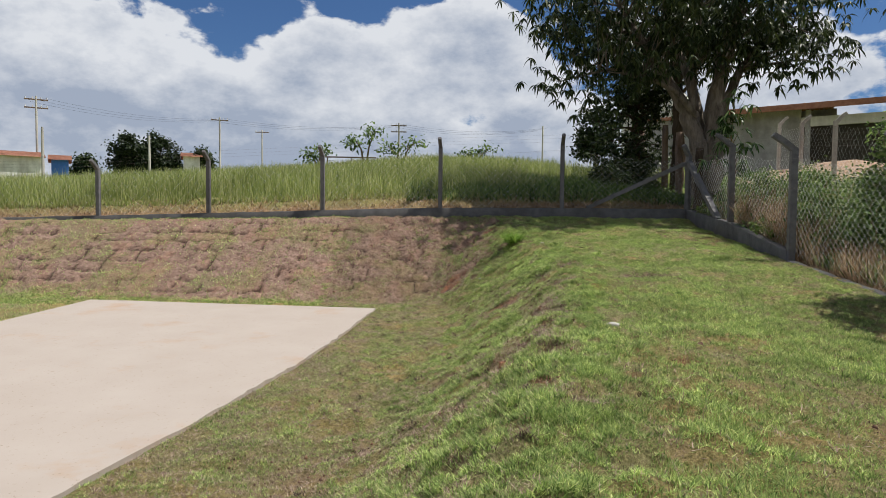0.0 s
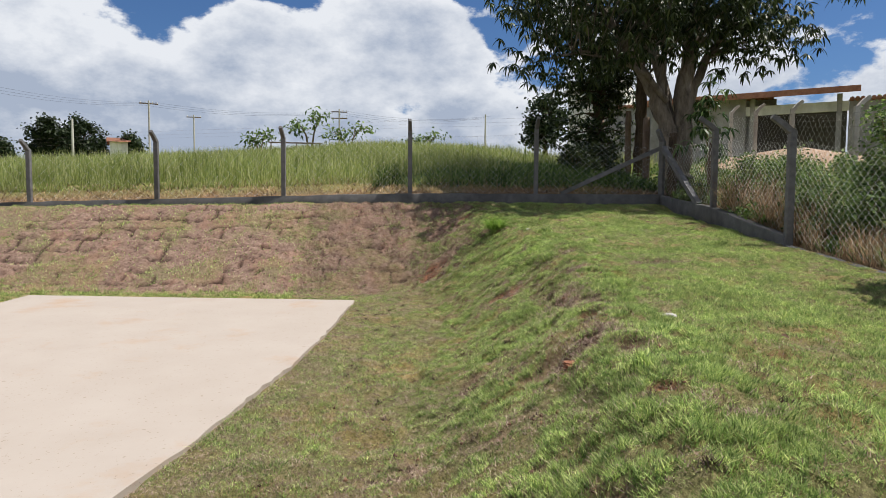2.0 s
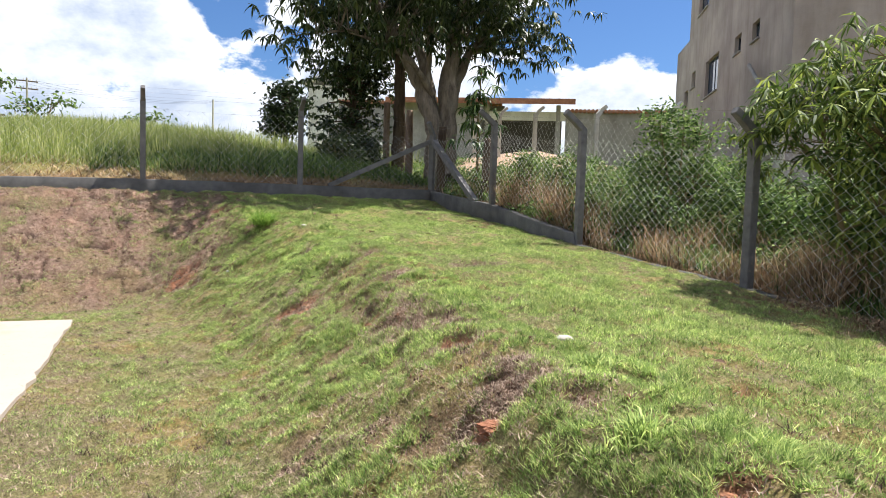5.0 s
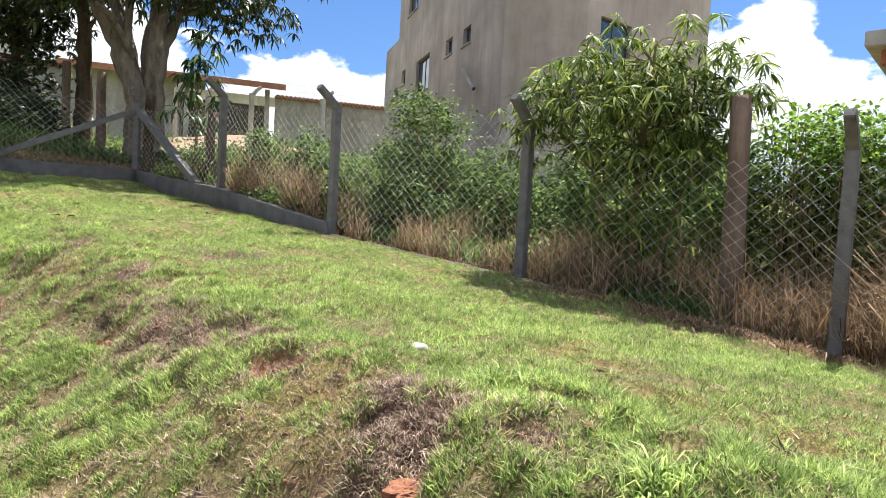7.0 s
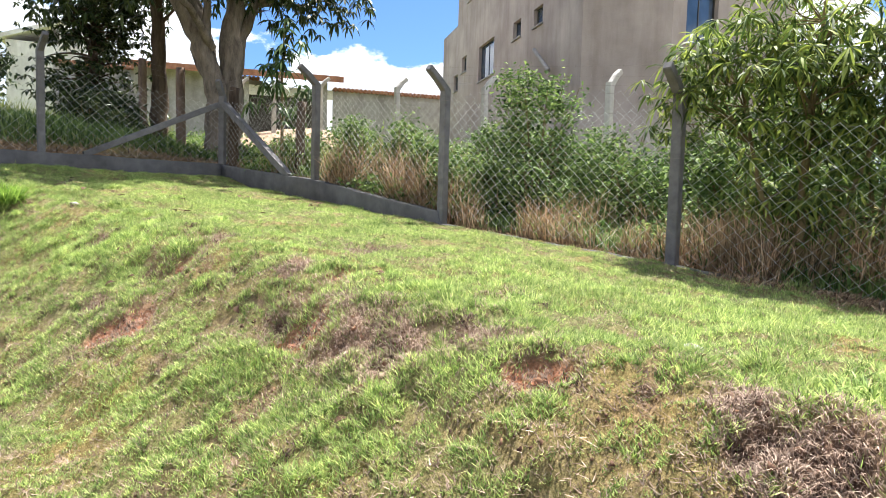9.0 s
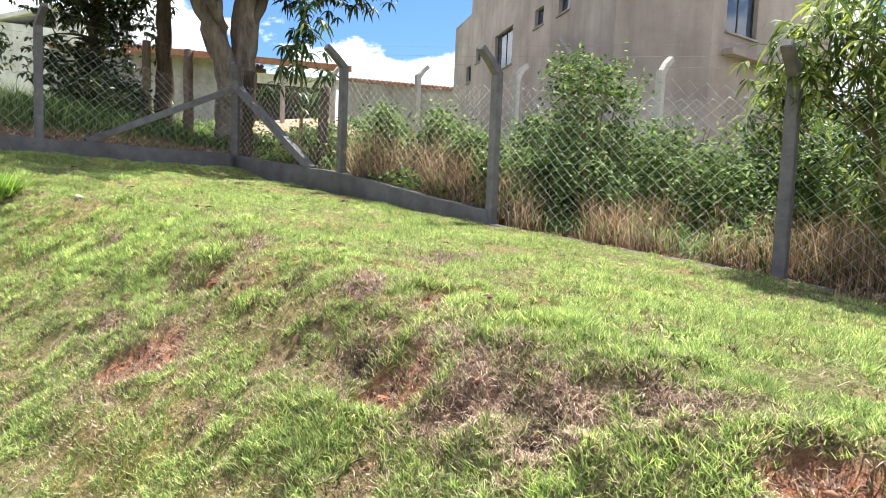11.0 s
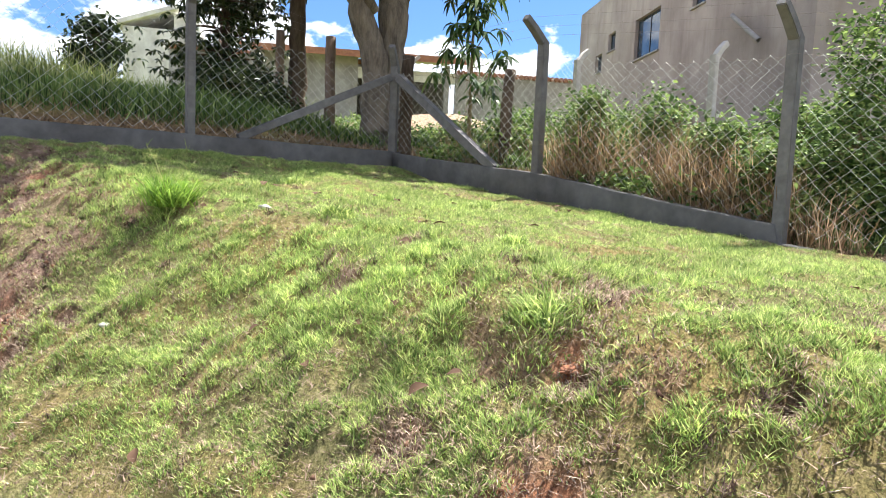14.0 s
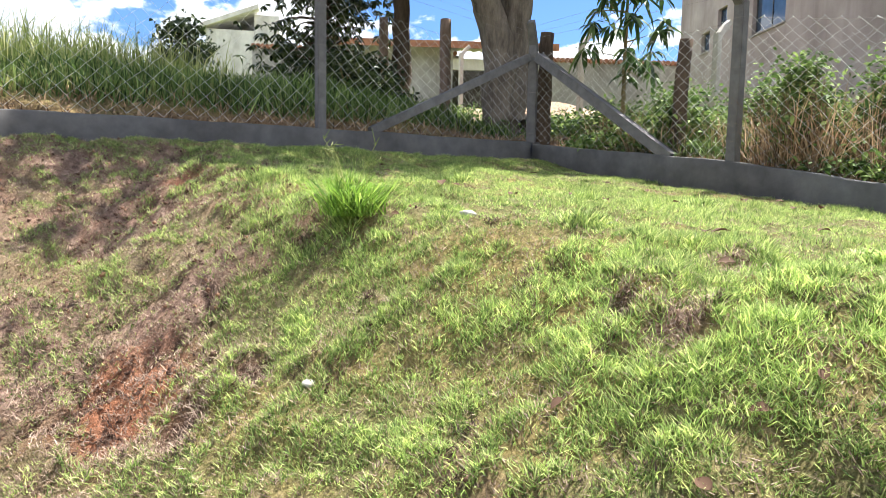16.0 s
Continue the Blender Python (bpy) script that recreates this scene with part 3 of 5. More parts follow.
def build_ground():
    far = np.array([0, 3, 7, 12, 20, 32, 50, 80, 130, 220, 380, 650])
    gx = np.concatenate([-30 - far[:0:-1], lines((-30, -14, 1.0), (-14, -2.6, 0.07), (-2.6, 6.5, 0.05), (6.5, 22, 0.35)), 22 + far[1:]])
    gy = np.concatenate([-8 - far[:0:-1], lines((-8, 1.2, 0.22), (1.2, 18.6, 0.052), (18.6, 34, 0.4), (34, 60, 1.5)), 60 + far[1:]])
    X, Y = np.meshgrid(gx, gy)
    Z = land_z(X, Y)
    V = np.stack([X, Y, Z], -1).reshape(-1, 3)
    nx, ny = len(gx), len(gy)
    i, j = np.meshgrid(np.arange(ny - 1), np.arange(nx - 1), indexing="ij")
    a = i * nx + j
    F = np.stack([a, a + 1, a + nx + 1, a + nx], -1).reshape(-1, 4)
    me = np_mesh("ground", V, F, M_GROUND, True)
    x, y = X.ravel(), Y.ravel()
    ins = inside(x, y)
    d = y - fence_y(x)
    e = x - fence_x(y)
    masks = {
        "sod": np.where(ins, sod_mask(x, y), 0),
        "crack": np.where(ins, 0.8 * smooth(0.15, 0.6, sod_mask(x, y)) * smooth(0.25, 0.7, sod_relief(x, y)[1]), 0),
        "bare": np.where(ins, np.maximum(bare_mask(x, y), 0.8 * sod_mask(x, y) * smooth(0.55, 0.68, fbm(x * 3.1, y * 3.1, 71))), 0),
        "red": np.where(ins, spots(x, y, RED_SPOTS, 11), 0),
        "hollow_shade": np.where(ins, 0.85 * spots(x, y, HOLLOWS, 15), 0),
        "field": np.where(~ins, smooth(0.2, 1.6, np.maximum(d, e * 0.25 - 3)), 0),
        "litter": np.where(~ins, np.maximum(smooth(1.6, 0.3, d + 0.8 * vnoise(x * 2, y * 2, 4)) * (d > 0), smooth(3.5, 1.0, e) * (e > 0) * (d < 0.5)), smooth(-0.75, -0.25, e + 0.5 * (vnoise(x * 3, y * 3, 6) - 0.5)) * smooth(7.4, 6.6, y) * smooth(3.4, 4.2, y)),
        "sand": np.where(~ins, np.maximum(smooth(1.0, 0.55, np.hypot((x - 13.2) / 5.5, (y - 22.5) / 5.5)), 0), 0),
    }
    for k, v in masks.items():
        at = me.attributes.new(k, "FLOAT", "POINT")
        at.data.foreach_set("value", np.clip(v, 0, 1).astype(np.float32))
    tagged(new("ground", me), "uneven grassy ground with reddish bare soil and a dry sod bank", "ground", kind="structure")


build_ground()


def build_slab():
    """Concrete yard slab with its slightly wavering edge."""
    bm = bmesh.new()
    rng = np.random.default_rng(4)
    right = list(zip(SLAB_X, SLAB_Y))[::-1]
    pts = []
    for (x0, y0), (x1, y1) in zip(right, right[1:]):
        for k in range(8):
            t = k / 8
            pts.append((x0 + (x1 - x0) * t + rng.normal() * 0.012, y0 + (y1 - y0) * t))
    pts += [(SLAB_X[0], SLAB_Y[0]), (-7.6, -7.5), (-7.35, 4.0), (-7.2, 10.4), (-7.1, 13.02)]
    for k in range(1, 24):
        t = k / 24
        pts.append((-7.1 + 5.85 * t, 13.02 - 0.89 * t + rng.normal() * 0.008))
    top = [bm.verts.new((x, y, float(base_z(y)) + 0.012)) for x, y in pts]
    low = [bm.verts.new((x, y, float(base_z(y)) - 0.10)) for x, y in pts]
    bm.faces.new(top[::-1])
    for k in range(len(pts)):
        q = (k + 1) % len(pts)
        bm.faces.new((top[k], top[q], low[q], low[k]))
    bmesh.ops.triangulate(bm, faces=[f for f in bm.faces if len(f.verts) > 4])
    bmesh.ops.recalc_face_normals(bm, faces=bm.faces[:])
    ob = new("pavement", bm_mesh("pavement", bm, M_SLAB))
    tagged(ob, "pale beige concrete slab with faint rusty stains", "pavement", kind="structure")


build_slab()


# ---- walls ----
def build_wall(name, pts, top, depth, thick, label):
    """Low rendered wall along plan points; its top follows the given heights."""
    P = np.array(pts, float)
    T = unit(np.gradient(P, axis=0))
    nrm = np.stack([-T[:, 1], T[:, 0]], 1)
    rng = np.random.default_rng(7)
    zt = np.asarray(top) + rng.normal(size=len(P)) * 0.006
    rows = [np.c_[P + nrm * thick / 2, zt - 0.012], np.c_[P + nrm * (thick / 2 - 0.012), zt], np.c_[P - nrm * (thick / 2 - 0.012), zt], np.c_[P - nrm * thick / 2, zt - 0.012], np.c_[P - nrm * thick / 2, zt - depth], np.c_[P + nrm * thick / 2, zt - depth]]
    n = len(P)
    V = np.concatenate(rows)
    F = []
    for r in range(6):
        q = (r + 1) % 6
        for k in range(n - 1):
            F.append((r * n + k, r * n + k + 1, q * n + k + 1, q * n + k))
    me = np_mesh(name, V, F, M_WALL)
    bm = bmesh.new()
    bm.from_mesh(me)
    for e in (0, n - 1):
        bm.verts.ensure_lookup_table()
        bm.faces.new([bm.verts[r * n + e] for r in range(6)])
    bmesh.ops.recalc_face_normals(bm, faces=bm.faces[:])
    bm.to_mesh(me)
    bm.free()
    return tagged(new(name, me), label, "wall", kind="structure")


_x = np.linspace(6.18, -24, 90)
build_wall("wall_north", np.c_[_x, fence_y(_x)], north_wall_top(_x), 0.75, 0.15, "low dark grey rendered kerb wall under the fence")
_y = np.concatenate([np.linspace(16.06, 10.35, 24), np.linspace(10.31, 6.2, 18)])
build_wall("wall_east", np.c_[fence_x(_y), _y], east_wall_top(_y), 0.6, 0.15, "low grey rendered kerb wall sinking into the lawn")


# ---- fence ----
def post_mesh(name, pts, w, mat, taper=0.0):
    """Square concrete bar swept along points."""
    P = np.array(pts, float)
    n = len(P)
    T = unit(np.gradient(P, axis=0))
    side = np.array([0, 1.0, 0])
    bm = bmesh.new()
    rings = []
    for k in range(n):
        a = unit(np.cross(T[k], side))
        h = w / 2 * (1 - taper * k / max(1, n - 1))
        rings.append([bm.verts.new(P[k] + sa * a * h + sb * side * h) for sa, sb in ((1, 1), (-1, 1), (-1, -1), (1, -1))])
    for r0, r1 in zip(rings, rings[1:]):
        for k in range(4):
            bm.faces.new((r0[k], r0[(k + 1) % 4], r1[(k + 1) % 4], r1[k]))
    bm.faces.new(rings[0][::-1])
    bm.faces.new(rings[-1])
    bmesh.ops.recalc_face_normals(bm, faces=bm.faces[:])
    return bm_mesh(name, bm, mat, 0.008)


def fence_post(x, y, z0, z1, turn, arm=(0.33, 0.22), w=0.105, lean=(0, 0), mat=None, label="grey concrete fence post with a bent arm", group="grey fence posts", arm_on=True):
    """Post with its bent arm; the arm points along its own -x, then turned."""
    mat = mat or M_POST
    ob = new("fence_post")
    ob.matrix_world = pose(x, y, z0, lean[0], lean[1], turn)
    h = z1 - z0
    part("shaft", post_mesh("shaft", [(0, 0, -0.35), (0, 0, h * 0.5), (0, 0, h)], w, mat), ob)
    if arm_on:
        part("arm", post_mesh("arm", [(0.025, 0, h - 0.045), (-arm[0] * 0.5, 0, h + arm[1] * 0.5), (-arm[0], 0, h + arm[1])], w * 0.92, mat, 0.12), ob)
    # tie wires
    for zz in (h * 0.3, h * 0.62, h * 0.9):
        V, F = tubes([(np.array([(math.cos(a) * w * 0.74, math.sin(a) * w * 0.74, zz) for a in np.linspace(0, 6.283, 9)]), np.full(9, 0.0014))], 4)
        part("tie_wire", np_mesh("tie_wire", V, F, M_RUSTWIRE), ob)
    return tagged(ob, label, "fence post", group)


EAST = [(5.84, 13.20, 1.55, 3.24), (5.55, 10.33, 1.20, 2.87), (5.20, 7.15, 0.82, 2.50), (5.08, 4.16, 0.44, 2.20), (4.75, 1.2, 0.05, 1.85), (4.45, -1.8, -0.2, 1.55)]
for x, y, z0, z1 in EAST:
    fence_post(x, y, z0, z1, -5)
NORTH = [(6.06 - 3.07 * k, 16.16 + 0.27 * k) for k in range(1, 9)]
NTOP = [3.60, 3.52, 3.32, 3.20, 2.96, 2.92, 2.8, 2.7]
for (x, y), zt in zip(NORTH, NTOP):
    fence_post(x, y - 0.02, float(north_wall_top(x)) - 0.3, zt, 85, arm=(0.30, 0.20), w=0.10)
fence_post(6.07, 16.15, 1.60, 3.30, 30, arm=(0.2, 0.26), w=0.115, label="grey concrete corner post with two raking braces")


def brace(x0, y0, z0, x1, y1, z1):
    ob = new("brace_post")
    ob.matrix_world = pose(x0, y0, z0)
    d = np.array((x1 - x0, y1 - y0, z1 - z0))
    bm = bmesh.new()
    L = float(np.linalg.norm(d))
    box_bm(-0.05, -0.05, 0, 0.05, 0.05, L, bm)
    bm.transform(Vector(d).to_track_quat("Z", "Y").to_matrix().to_4x4())
    part("bar", bm_mesh("bar", bm, M_POST, 0.008), ob)
    return tagged(ob, "grey concrete brace leaning against the corner post", "fence brace", "corner braces")


brace(5.90, 13.92, 1.74, 6.06, 16.05, 3.12)
brace(3.62, 16.38, 2.00, 6.00, 16.17, 3.12)


def chain_link(a, b, za, zb, ha, hb, sag=0.0, seed=0, pitch=0.072):
    """Woven wire between two posts: each wire zigzags down through its neighbours."""
    rng = np.random.default_rng(seed)
    a, b = np.array(a, float), np.array(b, float)
    L = float(np.linalg.norm(b - a))
    hs = max(ha, hb)
    nrow = int(hs / (pitch * 0.92))
    wires = []
    n = int(L / pitch)
    for k in range(n):
        s0 = (k + 0.5) * pitch
        z = np.arange(nrow + 1)
        s = s0 + np.where((z + k) % 2 == 0, -0.5, 0.5) * pitch * 1.04
        t = np.clip(s / L, 0, 1)
        frac = z / nrow
        zz = za + (zb - za) * t + frac * (ha + (hb - ha) * t) * (1 - sag * np.sin(np.pi * t))
        zz = zz + 0.012 * np.sin(s * 9 + seed) + rng.normal(size=len(z)) * 0.004
        bow = 0.05 * np.sin(np.pi * t) * np.sin(frac * 3.0 + seed) + 0.010 * np.where((z + k) % 2 == 0, -1, 1)
        tt = unit(b - a)
        nn = np.array([-tt[1], tt[0]])
        xy = a + tt * s[:, None] + nn * bow[:, None]
        wires.append((np.c_[xy, zz], np.full(len(z), 0.0019)))
    ob = new("chain_link_panel")
    V, F = tubes(wires, 3)
    tagged(part("woven_wire", np_mesh("woven_wire", V, F, M_WIRE, True), ob), kind="stuff")
    for f in (0.02, 0.985):
        t = np.linspace(0, 1, 9)
        hh = (ha + (hb - ha) * t) * (1 - sag * np.sin(np.pi * t))
        V, F = tubes([(np.c_[a + (b - a) * t[:, None], za + (zb - za) * t + f * hh], np.full(9, 0.0011))], 4)
        part("tension_wire", np_mesh("tension_wire", V, F, M_RUSTWIRE), ob)
    return tagged(ob, "sagging galvanised chain-link mesh between two posts", "fence mesh", "fence mesh panels")


def barbed(pts):
    """Barbed wire along points, with small barbs."""
    P = np.array(pts, float)
    wires = [(P, np.full(len(P), 0.0010))]
    for p, q in zip(P, P[1:]):
        n = max(1, int(np.linalg.norm(q - p) / 0.14))
        for k in range(n):
            c = p + (q - p) * (k + 0.5) / n
            wires.append((np.array([c + (-0.004, -0.004, -0.014), c + (0.004, 0.004, 0.014)]), np.array([0.0009, 0.0009])))
    V, F = tubes(wires, 3)
    ob = new("barbed_wire", np_mesh("barbed_wire", V, F, M_RUSTWIRE))
    return tagged(ob, "thin strand of rusty barbed wire along the arms", "barbed wire", "barbed wires")


_corner = (6.07, 16.15, 1.60, 3.30)
_run = [_corner] + EAST
for k, (p, q) in enumerate(zip(_run, _run[1:])):
    z0, z1 = float(east_wall_top(p[1])) + 0.02, float(east_wall_top(q[1])) + 0.02
    chain_link((p[0] + 0.05, p[1]), (q[0] + 0.05, q[1]), z0, z1, p[3] - z0 - 0.12, q[3] - z1 - 0.14, 0.06, k)
_prev = (6.06, 16.16, 3.25)
for k, ((x, y), zt) in enumerate(zip(NORTH, NTOP)):
    z0, z1 = float(north_wall_top(_prev[0])) + 0.02, float(north_wall_top(x)) + 0.02
    chain_link((_prev[0], _prev[1] + 0.05), (x, y + 0.05), z0, z1, _prev[2] - z0 - 0.12, zt - z1 - 0.12, 0.03, 20 + k, 0.08 if k < 3 else 0.12)
    _prev = (x, y, zt)
for f in (0.25, 0.6, 0.97):
    barbed([(x - 0.33 * f, y, z1 + 0.22 * f) for x, y, z0, z1 in EAST[::-1]] + [(6.0, 16.1, 3.3 + 0.22 * f)])
    barbed([(6.0, 16.1, 3.3 + 0.22 * f)] + [(x, y - 0.3 * f, zt + 0.2 * f) for (x, y), zt in zip(NORTH, NTOP)])


# ---- plants ----
def bez(p0, p1, bow, n=6):
    t = np.linspace(0, 1, n)[:, None]
    return (1 - t) * p0 + t * p1 + 4 * t * (1 - t) * bow


def crown_points(rng, ellipsoids, n):
    """Cluster centres in and near the skin of several ellipsoids."""
    out = []
    w = np.array([r[0] * r[1] * r[2] for _, r in ellipsoids]) ** (2 / 3)
    for (c, r), k in zip(ellipsoids, np.maximum(1, (n * w / w.sum()).astype(int))):
        d = unit(rng.normal(size=(k, 3)))
        out.append(np.array(c) + d * np.array(r) * rng.uniform(0.35, 1.08, (k, 1)) ** 0.6)
    return np.concatenate(out)


def tree(kind, base, stems, ellipsoids, clusters, per, size, leaf, bark, label, category="tree", group="", spread=0.45, droop=0.4, twig=0.02, seed=1, sides=9, broad=False, whorl=0):
    """stems: polylines with radii, from the base. Boughs reach from the stems to clusters of leaves."""
    rng = np.random.default_rng(seed)
    ob = new(kind)
    base = np.array(base, float)
    ob.matrix_world = pose(*base)
    tl = []
    nodes = []
    for pts, rad in stems:
        P = np.array(pts, float)
        t = np.linspace(0, 1, len(P))
        tt = np.linspace(0, 1, len(P) * 4)
        Q = np.stack([np.interp(tt, t, P[:, k]) for k in range(3)], 1)
        Q[1:-1] += rng.normal(size=Q[1:-1].shape) * 0.12 * np.interp(tt[1:-1], t, rad)[:, None]
        R = np.interp(tt, t, rad) * (1 + 0.10 * rng.normal(size=len(tt)).clip(-1, 1))
        R[0] *= 1.0
        tl.append((Q, R))
        nodes += [(q, r) for q, r in zip(Q[len(Q) // 3:], R[len(Q) // 3:])]
    V, F = tubes(tl, sides)
    part("trunk", np_mesh("trunk", V, F, bark, True), ob)
    C = crown_points(rng, ellipsoids, clusters)
    N = np.array([q for q, _ in nodes])
    bl = []
    for c in C:
        dist = np.linalg.norm(N - c, axis=1) + 0.8 * np.maximum(0, N[:, 2] - c[2])
        k = int(np.argmin(dist + rng.uniform(0, 0.6, len(N))))
        r0 = min(nodes[k][1] * 0.5, twig * (1 + np.linalg.norm(N[k] - c)))
        bl.append((bez(N[k], c, np.array([0, 0, 0.10]) * np.linalg.norm(N[k] - c) + rng.normal(size=3) * 0.06), np.linspace(r0, twig * 0.18, 6)))
    V, F = tubes(bl, 5)
    tagged(part("branchwork", np_mesh("branchwork", V, F, bark, True), ob), kind="stuff")
    each = per // whorl if whorl else per
    pts = np.repeat(C, each, axis=0) + rng.normal(size=(len(C) * each, 3)) * spread * np.array([1, 1, 0.8])
    V, F = whorls(rng, pts, whorl, size[0], size[1], droop) if whorl else leaves(rng, pts, size[0], size[1], droop, broad=broad)
    part("crown", np_mesh("crown", V, F, leaf), ob)
    return tagged(ob, label, category, group)


def lz(x, y):
    return float(land_z(x, y))


# large old tree behind the corner post
bz = lz(7.15, 17.75)
tree("tree", (7.15, 17.75, bz - 0.1),
     [([(0.16, 0, 0), (0.17, 0, 0.3), (0.18, 0, 1.3), (0.24, 0.05, 2.6), (0.42, 0.1, 4.0), (0.75, 0.1, 5.6), (1.0, 0.1, 7.0)], [0.42, 0.33, 0.28, 0.26, 0.20, 0.12, 0.04]),
      ([(-0.16, -0.05, 0), (-0.18, -0.05, 0.4), (-0.20, -0.05, 1.3), (-0.31, -0.05, 1.9), (-0.64, 0.1, 2.7), (-1.1, 0.3, 3.6), (-1.9, 0.4, 4.8), (-2.7, 0.4, 6.0)], [0.36, 0.27, 0.24, 0.22, 0.18, 0.14, 0.08, 0.03]),
      ([(-0.45, 0.0, 2.2), (-0.42, 0.0, 3.0), (-0.30, 0.1, 4.4), (-0.1, 0.2, 6.0)], [0.10, 0.09, 0.07, 0.03]),
      ([(0.2, 0.1, 1.8), (0.5, 0.1, 2.8), (1.1, 0.2, 4.0), (2.0, 0.2, 5.0), (3.0, 0.4, 5.8)], [0.2, 0.15, 0.11, 0.07, 0.02]),
      ([(0.0, 0.15, 0.3), (-0.05, 0.3, 1.8), (-0.2, 0.7, 3.4), (-0.5, 1.6, 5.2), (-0.6, 2.2, 6.8)], [0.25, 0.2, 0.15, 0.09, 0.03]),
      ([(-0.35, -0.1, 2.4), (-1.1, -0.5, 3.0), (-2.0, -0.8, 3.3), (-3.0, -1.0, 3.35)], [0.10, 0.07, 0.045, 0.015]), ([(-1.6, -0.4, 3.2), (-2.8, -0.8, 3.5), (-4.2, -1.0, 3.1)], [0.06, 0.04, 0.012])],
     [((-0.4, 0.2, 5.9), (4.5, 3.2, 2.1)), ((0.0, -0.4, 4.1), (2.1, 1.3, 0.7)), ((-3.3, -0.3, 4.6), (1.5, 1.2, 1.1)), ((2.1, -0.4, 4.2), (1.1, 1.1, 0.7)), ((-2.4, -0.8, 3.4), (1.1, 0.7, 0.35)), ((-3.8, -0.8, 3.15), (0.9, 0.6, 0.55)), ((-1.4, -1.7, 5.2), (3.2, 1.1, 1.1))],
     250, 72, (0.25, 0.027), M_TREE, M_BARK, "old spreading tree with grey forked trunk and dark drooping leaves", spread=0.36, droop=1.0, seed=5, whorl=8)
# slender dark trunk beside it
bz = lz(7.7, 21.5)
tree("tree", (7.7, 21.5, bz - 0.1), [([(0, 0, 0), (0.03, 0, 1.5), (-0.02, 0, 3.2), (-0.2, 0, 5.5)], [0.24, 0.20, 0.18, 0.10])],
     [((-0.4, -0.3, 5.4), (2.2, 2.0, 1.4))], 80, 72, (0.22, 0.028), M_TREE, M_BARK2, "slender dark straight-trunked tree behind the fence", droop=1.0, seed=8, whorl=8)
# dense dark tree over the field grass
bz = lz(6.75, 23.0)
tree("tree", (6.75, 23.0, bz - 0.1), [([(0, 0, 0), (0.05, 0, 1.2), (0.0, 0.1, 2.6), (0.1, 0, 4.6)], [0.16, 0.13, 0.10, 0.03])],
     [((-0.1, 0, 2.4), (1.15, 1.2, 1.8)), ((0.1, -0.2, 4.0), (1.5, 1.3, 1.2)), ((-0.5, -0.3, 1.2), (0.6, 0.6, 0.6))], 160, 72, (0.17, 0.030), M_TREE, M_BARK2, "dense dark leafy small tree beside the field", spread=0.34, droop=0.7, seed=9, whorl=8)
# mango sapling behind the east fence
bz = lz(6.65, 15.1)
tree("mango_sapling", (6.65, 15.1, bz - 0.1), [([(0, 0, 0), (0.03, 0.02, 0.9), (0.0, 0, 1.8), (0.05, 0, 2.9)], [0.035, 0.03, 0.022, 0.01])],
     [((0, 0, 1.7), (0.55, 0.55, 0.85)), ((0.05, 0, 2.5), (0.4, 0.4, 0.4))], 22, 18, (0.25, 0.026), M_MANGO, M_TWIG, "young mango sapling with long hanging leaves", "sapling", spread=0.10, droop=0.95, twig=0.008, seed=10, sides=6, whorl=9)
# tall shrub against the east fence
bz = lz(5.75, 6.1)
tree("shrub", (5.75, 6.1, bz - 0.1), [([(0, 0, 0), (0.02, 0.03, 0.9), (0.05, 0, 1.8), (0.1, -0.05, 2.8)], [0.045, 0.04, 0.03, 0.012]), ([(0.1, 0.1, 0), (0.0, 0.4, 1.0), (-0.1, 0.6, 2.0)], [0.03, 0.025, 0.01]), ([(0, -0.1, 0), (0.1, -0.4, 1.1), (0.3, -0.7, 2.1)], [0.03, 0.025, 0.01])],
     [((-0.1, 0.30, 2.0), (0.85, 1.10, 0.60)), ((0.1, 0.05, 2.6), (0.65, 0.80, 0.5)), ((0.2, -0.6, 2.2), (0.5, 0.6, 0.6)), ((0.15, 0.0, 1.25), (0.5, 0.6, 0.5)), ((0.35, 0.1, 0.7), (0.3, 0.45, 0.5))], 185, 44, (0.19, 0.0125), M_SHRUB, M_TWIG, "tall bushy shrub with glossy narrow leaves against the fence", "shrub", spread=0.13, droop=0.75, twig=0.008, seed=12, sides=6, whorl=11)


def bush(x, y, r, h, leaf, label, seed, size=(0.07, 0.02), n=70, per=45, name="bush", group="bushes behind the fence", droop=0.1):
    bz = lz(x, y)
    rng = np.random.default_rng(seed)
    st = []
    for k in range(7):
        a = rng.uniform(0, 6.28)
        q = rng.uniform(0.2, 0.8) * r
        st.append(([(0.1 * math.cos(a), 0.1 * math.sin(a), 0), (0.5 * q * math.cos(a), 0.5 * q * math.sin(a), h * 0.45), (q * math.cos(a), q * math.sin(a), h * rng.uniform(0.7, 0.95))], [0.02, 0.014, 0.005]))
    return tree(name, (x, y, bz - 0.05), st, [((0, 0, h * 0.55), (r, r, h * 0.45)), ((0.2 * r, -0.2 * r, h * 0.3), (r * 0.9, r, h * 0.3)), ((-0.2 * r, 0.2 * r, h * 0.8), (r * 0.5, r * 0.5, h * 0.3))], n, per, size, leaf, M_TWIG, label, "bush", group, spread=0.10, droop=droop, twig=0.006, seed=seed, sides=5, broad=True)


